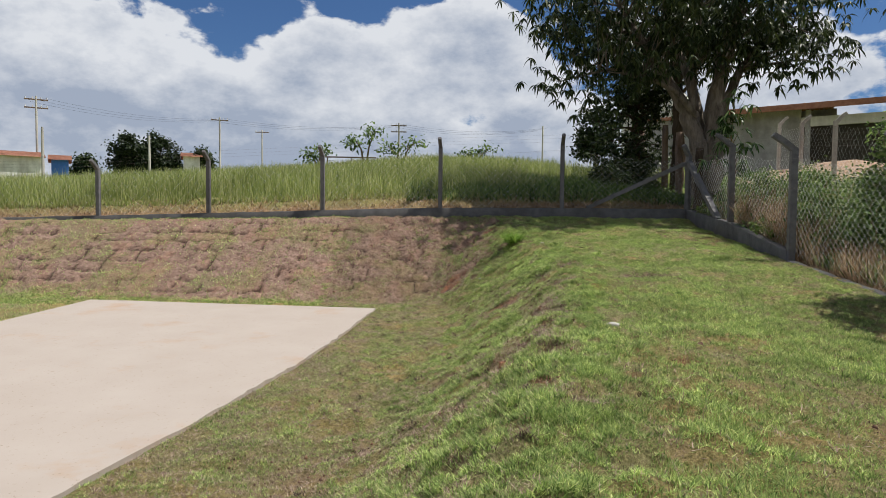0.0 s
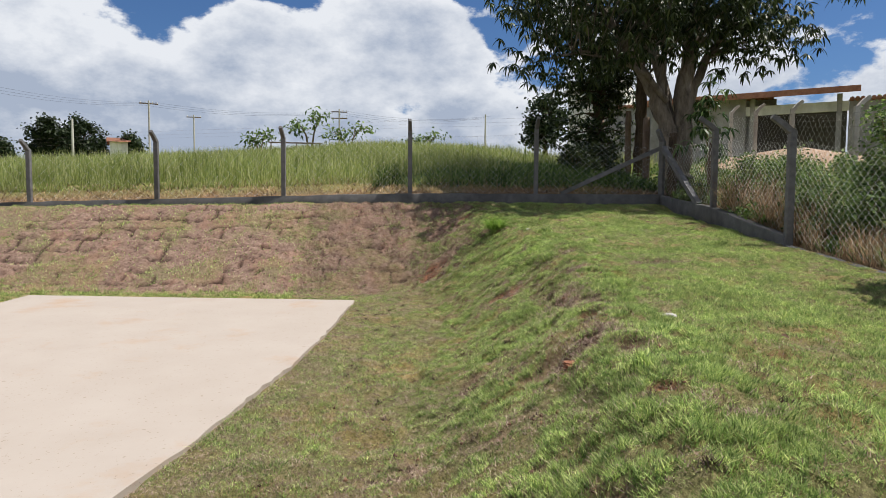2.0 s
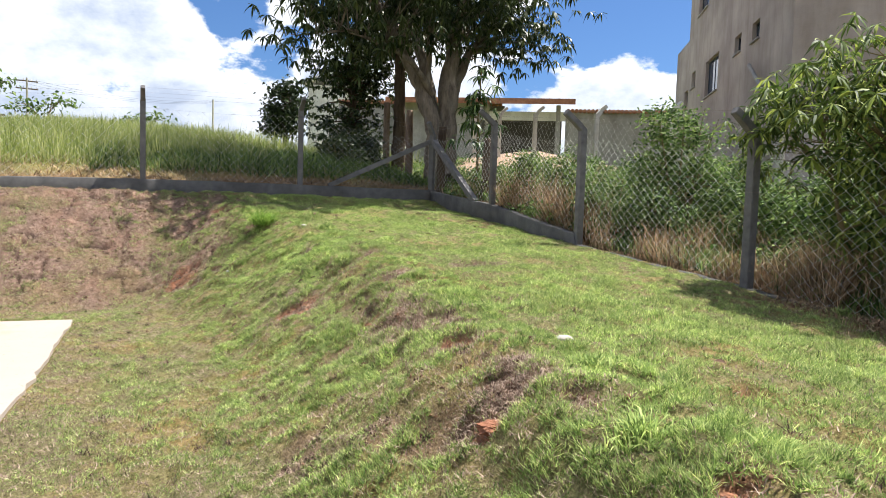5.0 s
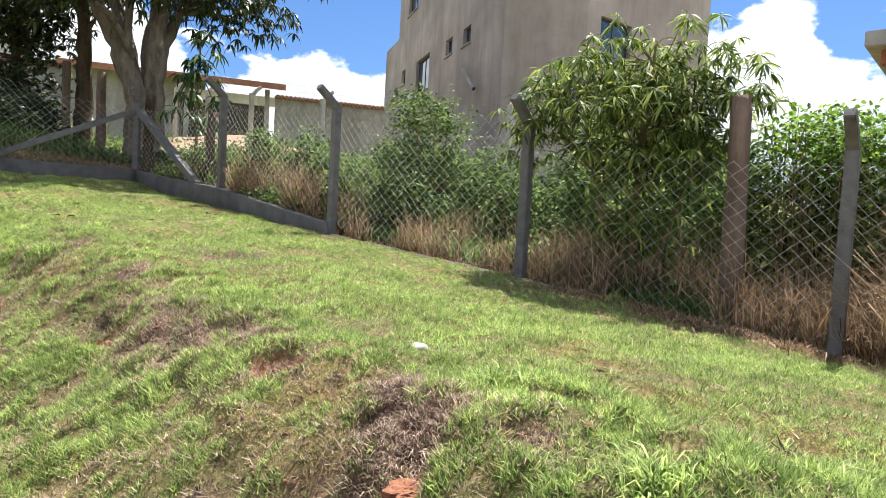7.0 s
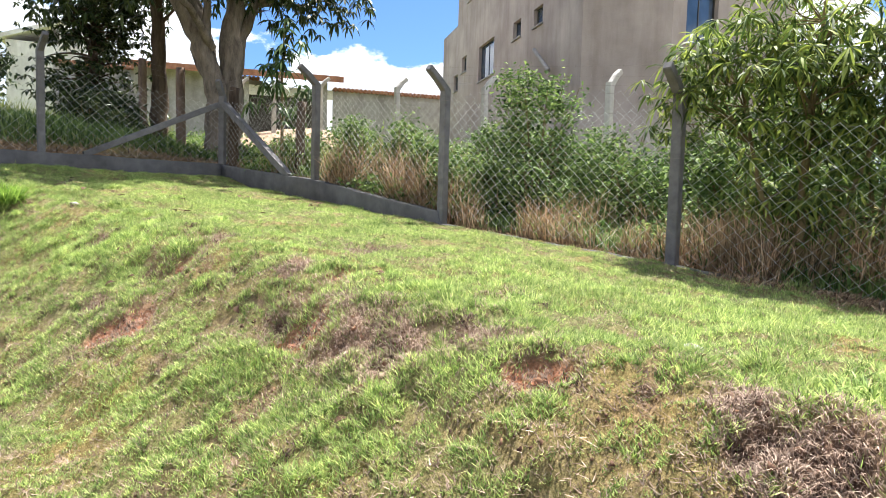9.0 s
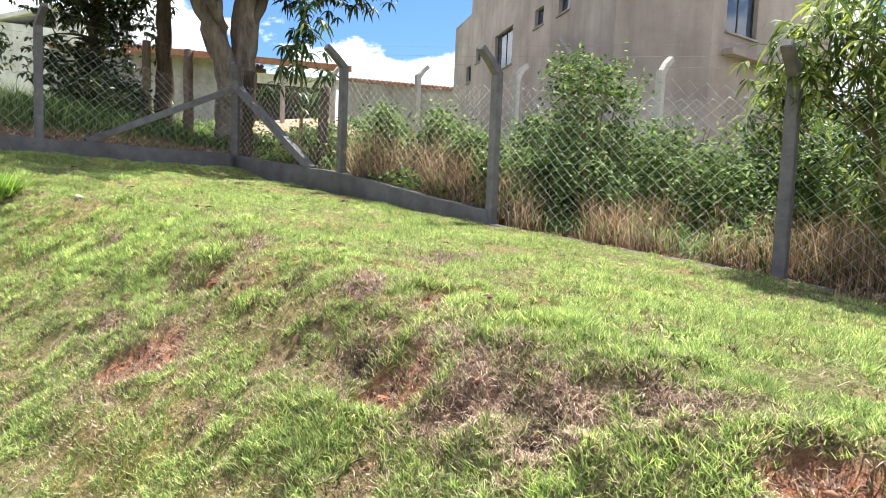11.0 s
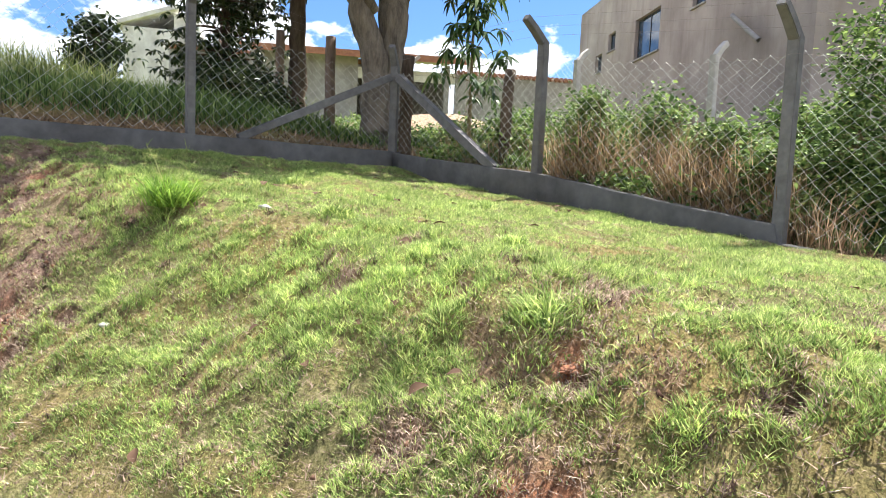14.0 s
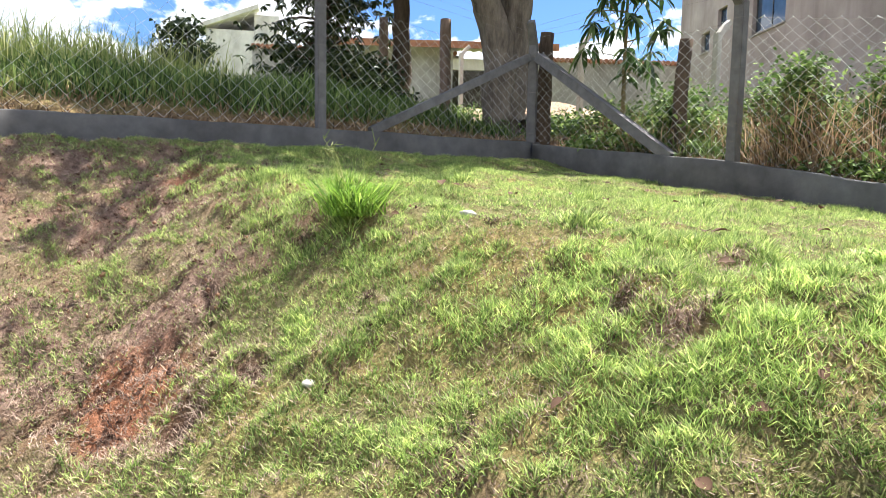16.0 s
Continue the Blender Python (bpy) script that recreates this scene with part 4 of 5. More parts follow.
BUSHES = [  # x, y, radius, height
    (7.15, 9.85, 0.80, 2.2), (6.35, 9.5, 0.45, 1.0), (8.2, 9.0, 0.7, 1.4), (7.2, 8.3, 0.55, 1.0), (6.45, 11.2, 0.42, 0.95), (7.6, 10.9, 0.5, 1.1), (6.05, 10.6, 0.3, 0.75),
    (6.35, 12.7, 0.40, 1.05), (7.0, 13.3, 0.45, 0.95), (6.5, 14.2, 0.35, 0.75), (6.9, 12.1, 0.42, 1.1), (7.4, 15.6, 0.5, 0.6), (6.95, 4.9, 0.65, 1.8), (6.75, 4.0, 0.5, 1.8), (7.3, 5.6, 0.75, 1.7), (7.4, 4.2, 0.75, 2.0), (7.1, 7.0, 0.6, 1.3), (8.7, 7.7, 0.8, 1.9), (9.4, 6.6, 0.9, 2.1), (8.3, 6.3, 0.7, 1.6)]
_r = np.random.default_rng(15)
BUSHES += [(float(_r.uniform(8.3, 9.4)), float(y), float(_r.uniform(0.5, 0.8)), float(_r.uniform(0.6, 1.1))) for y in np.arange(6.4, 15.5, 1.5)]
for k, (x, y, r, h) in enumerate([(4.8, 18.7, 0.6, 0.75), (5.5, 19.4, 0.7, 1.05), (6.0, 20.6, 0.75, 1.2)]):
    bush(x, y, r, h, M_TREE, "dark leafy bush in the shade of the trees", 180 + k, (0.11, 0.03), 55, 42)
BUSHES += [(float(_r.uniform(6.6, 7.2)), float(y), 0.8, float(_r.uniform(1.7, 2.0))) for y in (2.6, 1.2, -0.2)]
for k, (x, y, r, h) in enumerate(BUSHES):
    bush(x, y, r, h, M_WEED, "leafy green weed bush behind the wire fence", 100 + k, (0.076, 0.022), int(26 + 72 * r * h), 40)
for k, (x, y, r, h) in enumerate([(6.35, 3.5, 0.5, 0.45), (6.4, 2.6, 0.55, 0.5), (6.6, 4.5, 0.5, 0.5), (6.3, 1.6, 0.55, 0.5), (7.2, 3.3, 0.7, 0.5)]):
    bz = 2.0 + 0.1 * k % 0.2
    rng = np.random.default_rng(300 + k)
    ob = new("vine")
    ob.matrix_world = pose(x, y, lz(x, y))
    C = rng.normal(size=(1300, 3)) * [r * 0.55, r * 0.6, 0.24] + [0, 0, 1.84]
    C[:, 2] = np.minimum(C[:, 2], 2.08 + 0.08 * rng.normal(size=len(C)))
    V, F = leaves(rng, C, 0.070, 0.027, 0.2, 1.0, 0.2, broad=True)
    part("foliage", np_mesh("foliage", V, F, M_VINE), ob)
    V, F = tubes([(bez(np.array([rng.normal() * 0.2, rng.normal() * 0.2, 0.0]), c, rng.normal(size=3) * 0.15, 7), np.linspace(0.008, 0.003, 7)) for c in C[::30]], 4)
    tagged(part("stem_tangle", np_mesh("stem_tangle", V, F, M_TWIG), ob), kind="stuff")
    tagged(ob, "bright broad-leaved vine climbing over the weeds", "vine", "vines over the weeds")


# ---- grass ----
def scatter(rng, n, x0, x1, y0, y1):
    return rng.uniform(x0, x1, n), rng.uniform(y0, y1, n)


def grass_stuff(name, rng, x, y, height, width, lean, mat, label, category="grass", sink=0.01):
    B = np.stack([x, y, land_z(x, y) - sink], 1)
    V, F = blades(rng, B, height, width, lean)
    return tagged(new(name, np_mesh(name, V, F, mat)), label, category, kind="stuff")


def on_slab(x, y):
    return (x < slab_edge(y) + 0.03) & (x > -7.2) & (y < 13.0 - 0.152 * (x + 7.1))


def lawn():
    rng = np.random.default_rng(21)
    n = 1950000
    x, y = scatter(rng, n, -2.6, 6.1, 1.4, 16.6)
    m = n // 4   # thickest over the slope and its brow
    x[:m] = crest_x(y[:m]) + rng.uniform(-1.7, 0.5, m)
    near = np.exp(-((np.maximum(0, x - 3.2) / 3.5) ** 2)) * 0.75 + 0.25
    bare = bare_mask(x, y)
    sod = sod_mask(x, y) * (0.52 + 0.48 * smooth(0.42, 0.56, fbm(x * 2.4, y * 2.4, 87, 3)))
    tuft = fbm(x * 8, y * 8, 81, 3, 0.6)
    xc = crest_x(y)
    thin = smooth(-0.1, -1.5, x - xc) * 0.14
    worn = smooth(0.7, 0.0, x - xc)
    p = near * (1 - 0.95 * bare) * (1 - 0.88 * sod) * (1 - (0.25 + 0.30 * worn) * smooth(0.52, 0.40, tuft)) * (1 - thin)
    keep = (rng.uniform(size=n) < p * 1.1) & inside(x, y) & ~on_slab(x, y) & (x < fence_x(y) - 0.07) & (y < fence_y(x) - 0.07)
    litter = smooth(-0.75, -0.25, x - fence_x(y)) * smooth(7.4, 6.6, y) * smooth(3.4, 4.2, y)
    keep &= rng.uniform(size=n) > litter * 0.9
    x, y, tuft, xc = x[keep], y[keep], tuft[keep], xc[keep]
    lush = smooth(0.45, 0.68, fbm(x * 1.4, y * 1.4, 91, 3))
    h = 0.013 + 0.026 * smooth(0.36, 0.66, tuft) + 0.018 * lush
    h *= 1 - 0.35 * smooth(-0.2, -1.4, x - xc)
    long_ = rng.uniform(size=len(x)) < 0.07 + 0.10 * lush
    B = np.stack([x, y, land_z(x, y) - 0.006], 1)
    V, F = short_blades(rng, B[~long_], h[~long_], 0.0058, 1.05)
    tagged(new("turf", np_mesh("turf", V, F, M_GRASS)), "dense short bright green lawn turf", "grass", kind="stuff")
    V, F = blades(rng, B[long_], h[long_] * 1.1, 0.0046, 1.35)
    tagged(new("lawn_grass", np_mesh("lawn_grass", V, F, M_GRASS)), "longer green blades in the patchy lawn", "grass", kind="stuff")
    # left bank foot and strip beyond the slab
    n = 120000
    x, y = scatter(rng, n, -14, -2.4, 12.4, 17.2)
    p = (1 - 0.86 * sod_mask(x, y)) * smooth(0.2, 0.6, fbm(x * 5, y * 5, 83, 3))
    keep = (rng.uniform(size=n) < p) & inside(x, y) & ~on_slab(x, y) & (y < fence_y(x) - 0.07)
    x, y = x[keep], y[keep]
    V, F = short_blades(rng, np.stack([x, y, land_z(x, y) - 0.005], 1), np.full(len(x), 0.05), 0.012, 0.9)
    tagged(new("bank_grass", np_mesh("bank_grass", V, F, M_GRASS)), "thin green grass at the foot of the bank", "grass", kind="stuff")
    # plain turf round the slab, out to the rest of the yard
    n = 90000
    x, y = scatter(rng, n, -14, 5.2, -8.0, 12.6)
    keep = inside(x, y) & ~on_slab(x, y) & ((x < -2.7) | (y < 1.4)) & (x < fence_x(y) - 0.1)
    x, y = x[keep], y[keep]
    V, F = short_blades(rng, np.stack([x, y, land_z(x, y) - 0.005], 1), np.full(len(x), 0.05), 0.014, 0.9)
    tagged(new("yard_grass", np_mesh("yard_grass", V, F, M_GRASS)), "short green grass beside the concrete slab", "grass", kind="stuff")
    # dead thatch in the lawn
    n = 840000
    x, y = scatter(rng, n, -2.4, 5.6, 1.4, 16.6)
    bare, sod = bare_mask(x, y), sod_mask(x, y)
    slope = smooth(0.3, -0.5, x - crest_x(y))
    p = 0.18 + 0.75 * np.maximum(np.minimum(1, bare * 1.4), sod * 0.9) + 0.50 * slope
    keep = (rng.uniform(size=n) < p) & inside(x, y) & ~on_slab(x, y) & (x < fence_x(y) - 0.07) & (y < fence_y(x) - 0.07)
    x, y = x[keep], y[keep]
    V, F = short_blades(rng, np.stack([x, y, land_z(x, y) - 0.002], 1), 0.016 + 0.018 * rng.uniform(size=len(x)), 0.0058, 1.5)
    tagged(new("dry_thatch", np_mesh("dry_thatch", V, F, M_THATCH)), "dead brown grass thatch between the green blades", "dry grass", kind="stuff")
    # matted dead turf on the worn places
    xs, ys = [], []
    for cx, cy, rx, ry in PALE_SPOTS + HOLLOWS + RED_SPOTS[:6]:
        k = int(26000 * rx * ry) + 500
        xs.append(cx + rng.normal(size=k) * rx * 0.62)
        ys.append(cy + rng.normal(size=k) * ry * 0.62)
    x, y = np.concatenate(xs), np.concatenate(ys)
    keep = rng.uniform(size=len(x)) > 0.8 * spots(x, y, RED_SPOTS, 11)
    x, y = x[keep], y[keep]
    B = np.stack([x, y, land_z(x, y) - 0.002], 1)
    V, F = blades(rng, B, 0.034, 0.0042, 1.5, 0.5)
    tagged(new("dead_turf", np_mesh("dead_turf", V, F, M_THATCH)), "matted grey-brown dead turf on worn places", "dry grass", kind="stuff")
    # taller tufts here and there
    cx = np.array([1.40, 2.1, 3.4, 2.6, 1.6, 4.2, 4.6, 5.0, 1.2, 0.7, 5.35, 4.9, 2.0, 3.0])
    cy = np.array([13.2, 12.1, 13.1, 10.9, 9.95, 12.6, 10.6, 6.0, 5.2, 4.4, 3.6, 3.2, 7.0, 14.1])
    hs = np.array([0.12, 0.11, 0.11, 0.09, 0.13, 0.12, 0.10, 0.10, 0.10, 0.10, 0.13, 0.12, 0.08, 0.1])
    xs, ys, hh = [], [], []
    for a, b, c in zip(cx, cy, hs):
        k = 420
        r = np.abs(rng.normal(size=k)) * (0.6 * c + 0.05)
        f = rng.uniform(0, 6.28, k)
        xs.append(a + r * np.cos(f)); ys.append(b + r * np.sin(f)); hh.append(np.full(k, c) * np.exp(-((r / 0.22) ** 2)))
    x, y, h = np.concatenate(xs), np.concatenate(ys), np.concatenate(hh)
    grass_stuff("grass_tufts", rng, x, y, np.maximum(h, 0.03), 0.007, 1.2, M_GRASS, "taller tufts of bright green grass in the lawn")


lawn()


def seed_stalks():
    """The tall tuft near the corner with its fingered seed heads."""
    rng = np.random.default_rng(33)
    ob = new("grass_tuft")
    ob.matrix_world = pose(1.42, 13.2, lz(1.42, 13.2))
    ls = []
    for k in range(9):
        a = rng.uniform(0, 6.28)
        tip = np.array([0.16 * math.cos(a), 0.16 * math.sin(a), rng.uniform(0.26, 0.46)])
        ls.append((bez(np.zeros(3), tip, np.array([0, 0, 0.05])), np.linspace(0.0025, 0.0014, 6)))
        for j in range(3):
            ls.append((bez(tip, tip + rng.normal(size=3) * 0.04 + [0, 0, 0.03], np.zeros(3), 3), np.array([0.0022, 0.002, 0.001])))
    V, F = tubes(ls, 4)
    tagged(part("seed_stalk", np_mesh("seed_stalk", V, F, M_FIELD), ob), kind="stuff")
    C = np.zeros((520, 3)) + rng.normal(size=(520, 3)) * [0.07, 0.07, 0.004]
    V, F = blades(rng, C, 0.27, 0.009, 1.25, 0.45)
    tagged(part("leaf_blade", np_mesh("leaf_blade", V, F, M_VINE), ob), kind="stuff")
    tagged(ob, "tall bright green grass tuft with fingered seed heads", "grass tuft")


seed_stalks()


def field():
    rng = np.random.default_rng(40)
    n = 115000
    u = rng.uniform(size=n)
    d = 0.9 + 32 * u**1.7
    x = rng.uniform(-1, 1, n)
    x = -6 + x * 15 * (0.9 + d / 26)
    y = fence_y(x) + d
    keep = (x < 9.5) & (fbm(x * 0.7, y * 0.7, 77, 3) > 0.22) & (rng.uniform(size=n) > smooth(1.2, 3.4, x) * smooth(25, 22, y))
    x, y, d = x[keep], y[keep], d[keep]
    h = 0.66 * smooth(0.5, 2.4, d) + 0.12
    h = h * (0.75 + 0.5 * fbm(x * 0.35, y * 0.35, 79, 3))
    grass_stuff("field_grass", rng, x, y, h, 0.012 + 0.0012 * d, 0.35, M_FIELD, "tall yellow-green meadow grass on the rising field")
    n = 26000
    x, y = scatter(rng, n, -20, 7.5, 16.2, 19.5)
    d = y - fence_y(x)
    keep = (d > 0.1) & (d < 1.4)
    grass_stuff("mown_litter", rng, x[keep], y[keep], 0.11, 0.016, 1.6, M_STRAW, "cut dry straw lying behind the kerb wall", "dry grass")
    # dark rank grass in the tree's shade
    n = 30000
    x, y = scatter(rng, n, -1.0, 6.6, 16.9, 23.5)
    d = y - fence_y(x)
    keep = d > 0.7
    grass_stuff("rank_grass", rng, x[keep], y[keep], 0.12 + 0.45 * fbm(x[keep] * 1.1, y[keep] * 1.1, 71, 3), 0.015, 0.7, M_WEED, "rank dark green grass under the tree")


field()


def east_strip():
    rng = np.random.default_rng(50)
    n = 82000
    y = np.where(rng.uniform(size=n) < 0.25, rng.uniform(1.4, 4.4, n), rng.uniform(-2, 15.8, n))
    e = 0.12 + np.abs(rng.normal(size=n)) * 0.8
    x = fence_x(y) + e - 0.42 * smooth(4.3, 3.4, y) * (rng.uniform(size=n) < 0.65)
    dry = 0.45 * smooth(7.6, 6.6, y) + 1.9 * np.exp(-((y - 7.9) / 0.9) ** 2) + np.exp(-((y - 11.7) / 1.1) ** 2) * 1.2 + smooth(6.6, 4.8, y) * 1.5 + 0.25
    keep = rng.uniform(size=n) < dry * smooth(0.49, 0.58, fbm(x * 2.0, y * 2.0, 59, 3) + 0.09 * smooth(6.0, 4.6, y)) * 1.5
    x, y = x[keep], y[keep]
    h = 0.30 + 0.36 * fbm(x * 1.2, y * 1.2, 55, 2) + 0.15 * smooth(7.6, 6.6, y) + 0.75 * smooth(4.4, 2.8, y) + 0.42 * np.exp(-((y - 11.9) / 1.3) ** 2)
    grass_stuff("dry_weeds", rng, x, y, h * rng.uniform(0.25, 1.25, len(x)), 0.0085, 0.3 + 1.1 * rng.uniform(size=len(x)) ** 2, M_STRAW, "dry straw-coloured weeds standing along the fence", "dry grass")
    n = 26000
    y = rng.uniform(-2, 15.8, n)
    x = fence_x(y) + 0.15 + np.abs(rng.normal(size=n)) * 1.8
    grass_stuff("green_weeds", rng, x, y, 0.10 + 0.36 * fbm(x * 1.3, y * 1.3, 65, 2), 0.012, 0.9, M_WEED, "rough green weeds behind the fence")
    # low leafy weeds at the fence foot and round the corner
    m = 800
    cy = np.concatenate([rng.uniform(2.6, 15.8, m), rng.uniform(14.5, 25.0, m)])
    cx = np.concatenate([fence_x(cy[:m]) + 0.15 + 0.55 * smooth(10.2, 9.4, cy[:m]) + rng.uniform(0, 1, m) ** 1.3 * 2.6, rng.uniform(6.4, 11.5, m)])
    ok = (fbm(cx * 1.3, cy * 1.3, 93, 3) > 0.46) & ~inside(cx - 0.12, cy)
    cx, cy = cx[ok], cy[ok]
    C = np.repeat(np.stack([cx, cy, land_z(cx, cy)], 1), 26, axis=0)
    C = C + np.abs(rng.normal(size=C.shape)) * [0.0, 0.0, 0.13] + rng.normal(size=C.shape) * [0.12, 0.12, 0.0]
    V, F = leaves(rng, C, 0.085, 0.027, 0.0, broad=True)
    tagged(new("low_weeds", np_mesh("low_weeds", V, F, M_WEED)), "low leafy green weeds behind the fence", "weeds", kind="stuff")
    n = 20000
    y = rng.uniform(2.6, 15.5, n)
    x = fence_x(y) + rng.normal(size=n) * 0.22 + 0.22 - 0.35 * np.exp(-((y - 5.2) / 1.0) ** 2)
    keep = (x > fence_x(y) + 0.1) | (np.abs(y - 5.2) < 1.5)
    grass_stuff("straw_litter", rng, x[keep], y[keep], 0.07, 0.009, 2.2, M_STRAW, "fallen straw and twigs at the fence foot", "dry grass", 0.0)


east_strip()


# ---- timber posts behind the fence ----
def wood_post(x, y, h, r, label, lean=(0, 0), seed=0, mat=None):
    rng = np.random.default_rng(seed)
    ob = new("wooden_post")
    ob.matrix_world = pose(x, y, lz(x, y) - 0.15, lean[0], lean[1], rng.uniform(0, 360))
    t = np.linspace(0, 1, 9)
    P = np.c_[rng.normal(size=9) * r * 0.07, rng.normal(size=9) * r * 0.07, t * (h + 0.15)]
    P = np.concatenate([P, P[-1:] + [0, 0, 0.004]])
    R = np.append(r * (1.06 - 0.12 * t) * (1 + rng.normal(size=9) * 0.02), 0.003)
    V, F = tubes([(P, R)], 12)
    part("timber", np_mesh("timber", V, F, mat or M_WOOD, False), ob)
    return tagged(ob, label, "wooden post", "old timber fence posts")


wood_post(5.42, 5.05, 2.15, 0.10, "thick weathered round timber post behind the wire", (1, -2), 1)
wood_post(7.30, 21.5, 2.25, 0.10, "grey weathered timber fence post", (0, 1), 2)
wood_post(6.85, 18.95, 1.95, 0.10, "grey weathered timber fence post", (0, -1), 3)
wood_post(6.32, 16.17, 1.50, 0.10, "dark split timber post beside the corner", (0, 1), 4, M_BARK2)
wood_post(6.2, 14.05, 1.30, 0.08, "dark timber post wound with wire", (0, 2), 5, M_BARK2)
wood_post(7.6, 25.0, 2.2, 0.10, "grey weathered timber fence post", (0, 0), 6)
rail = new("fallen_pole")
rail.matrix_world = pose(0, 0, 0)
V, F = tubes([(np.array([(6.5, 19.3, 2.1), (6.65, 20.2, 2.6), (6.9, 21.2, 3.05)]), np.array([0.06, 0.055, 0.045]))], 8)
part("pole", np_mesh("pole", V, F, M_BARK2), rail)
tagged(rail, "dark fallen timber pole leaning among the weeds", "pole")

# pale neighbour fence
WHITE = [(9.88, 9.95, 3.62), (10.58, 13.15, 3.92), (11.28, 16.35, 4.30), (12.1, 20.2, 4.82), (12.7, 23.2, 5.2), (13.4, 26.1, 5.6), (9.2, 6.8, 3.3)]
for x, y, z1 in WHITE:
    fence_post(x, y, lz(x, y), z1, -12, arm=(-0.30, 0.24), w=0.12, mat=M_WPOST, label="pale concrete fence post with a bent arm", group="pale neighbour fence posts")
_w = sorted(WHITE, key=lambda p: p[1])
for k, (p, q) in enumerate(zip(_w, _w[1:])):
    chain_link(p[:2], q[:2], lz(*p[:2]) + 0.1, lz(*q[:2]) + 0.1, p[2] - lz(*p[:2]) - 0.2, q[2] - lz(*q[:2]) - 0.2, 0.08, 60 + k, 0.15)


# ---- buildings ----
def wall_with_holes(name, p, q, z0, z1, thick, holes, mat, parent):
    """Upright wall from plan point p to q; holes are (s0, s1, za, zb) along it. Thickness goes to the left of p to q."""
    p, q = np.array(p, float), np.array(q, float)
    L = float(np.linalg.norm(q - p))
    t = (q - p) / L
    n = np.array([-t[1], t[0]])
    ss = sorted({0.0, L, *[h[0] for h in holes], *[h[1] for h in holes]})
    zs = sorted({z0, z1, *[h[2] for h in holes], *[h[3] for h in holes]})
    bm = bmesh.new()
    V = {}

    def vert(i, j, k):
        if (i, j, k) not in V:
            xy = p + t * ss[i] + n * thick * k
            V[i, j, k] = bm.verts.new((xy[0], xy[1], zs[j]))
        return V[i, j, k]

    def solid(i, j):
        if not (0 <= i < len(ss) - 1 and 0 <= j < len(zs) - 1):
            return False
        cs, cz = (ss[i] + ss[i + 1]) / 2, (zs[j] + zs[j + 1]) / 2
        return not any(h[0] < cs < h[1] and h[2] < cz < h[3] for h in holes)

    for i in range(len(ss) - 1):
        for j in range(len(zs) - 1):
            if not solid(i, j):
                continue
            for k in (0, 1):
                bm.faces.new((vert(i, j, k), vert(i + 1, j, k), vert(i + 1, j + 1, k), vert(i, j + 1, k)))
            for (di, dj), e in (((-1, 0), ((i, j), (i, j + 1))), ((1, 0), ((i + 1, j), (i + 1, j + 1))), ((0, -1), ((i, j), (i + 1, j))), ((0, 1), ((i, j + 1), (i + 1, j + 1)))):
                if not solid(i + di, j + dj):
                    (a, b), (c, d) = e
                    bm.faces.new((vert(a, b, 0), vert(c, d, 0), vert(c, d, 1), vert(a, b, 1)))
    bmesh.ops.recalc_face_normals(bm, faces=bm.faces[:])
    return part(name, bm_mesh(name, bm, mat), parent)


def window_in(parent, p, q, hole, thick, bars=2, name="window"):
    """Frame, glass panes and bars set back in an opening of that wall."""
    p, q = np.array(p, float), np.array(q, float)
    L = float(np.linalg.norm(q - p))
    t = (q - p) / L
    a = math.degrees(math.atan2(t[1], t[0]))
    s0, s1, za, zb = hole
    win = new(name)
    win.parent = parent
    at = p + t * s0
    win.matrix_basis = pose(at[0], at[1], za, 0, 0, a)
    w, h, y = s1 - s0, zb - za, thick * 0.6
    f = 0.05
    bm = bmesh.new()
    for d in ((0, y, 0, f, y + 0.05, h), (w - f, y, 0, w, y + 0.05, h), (f, y, 0, w - f, y + 0.05, f), (f, y, h - f, w - f, y + 0.05, h)):
        box_bm(*d, bm)
    for k in range(1, bars):
        box_bm(w * k / bars - 0.02, y + 0.004, f, w * k / bars + 0.02, y + 0.046, h - f, bm)
    part("window_frame", bm_mesh("window_frame", bm, M_DARKMETAL), win)
    for k in range(bars):
        x0, x1 = max(f, w * k / bars + 0.02), min(w - f, w * (k + 1) / bars - 0.02)
        box("pane", (x0, y + 0.02, f, x1, y + 0.028, h - f), M_GLASS, win)
    box("sill", (-0.05, -0.06, -0.05, w + 0.05, y - 0.004, -0.002), M_GREYBLOCK, win)
    return win


def plaster_house():
    ob = new("house")
    tagged(ob, "tall unfinished brown rendered house with small windows", "house")
    A, B, C, D, E = (23.7, 24.6), (14.25, 12.7), (14.86, 10.6), (20.5, 8.9), (30.0, 20.0)
    g = 1.5
    LA = math.hypot(B[0] - A[0], B[1] - A[1])

    def s_of(x, y):
        return math.hypot(x - A[0], y - A[1])
    holes = [(s_of(22.4, 22.95), s_of(21.95, 22.4), 6.35, 7.05), (s_of(21.6, 21.9), s_of(21.15, 21.35), 6.95, 7.60), (s_of(20.0, 19.95), s_of(18.8, 18.45), 6.15, 7.50), (s_of(17.55, 16.85), s_of(17.1, 16.28), 6.85, 7.42), (s_of(16.4, 15.4), s_of(15.95, 14.85), 6.80, 7.35)]
    wall_with_holes("wall", A, B, g, 9.1, 0.2, holes, M_PLASTER, ob)
    for k, h in enumerate(holes):
        window_in(ob, A, B, h, 0.2, 2 if k == 2 else 1)
    A2 = (22.1, 22.58)
    wall_with_holes("wall", A2, B, 9.1, 12.6, 0.2, [(1.6, 3.2, 9.75, 10.8)], M_PLASTER, ob)
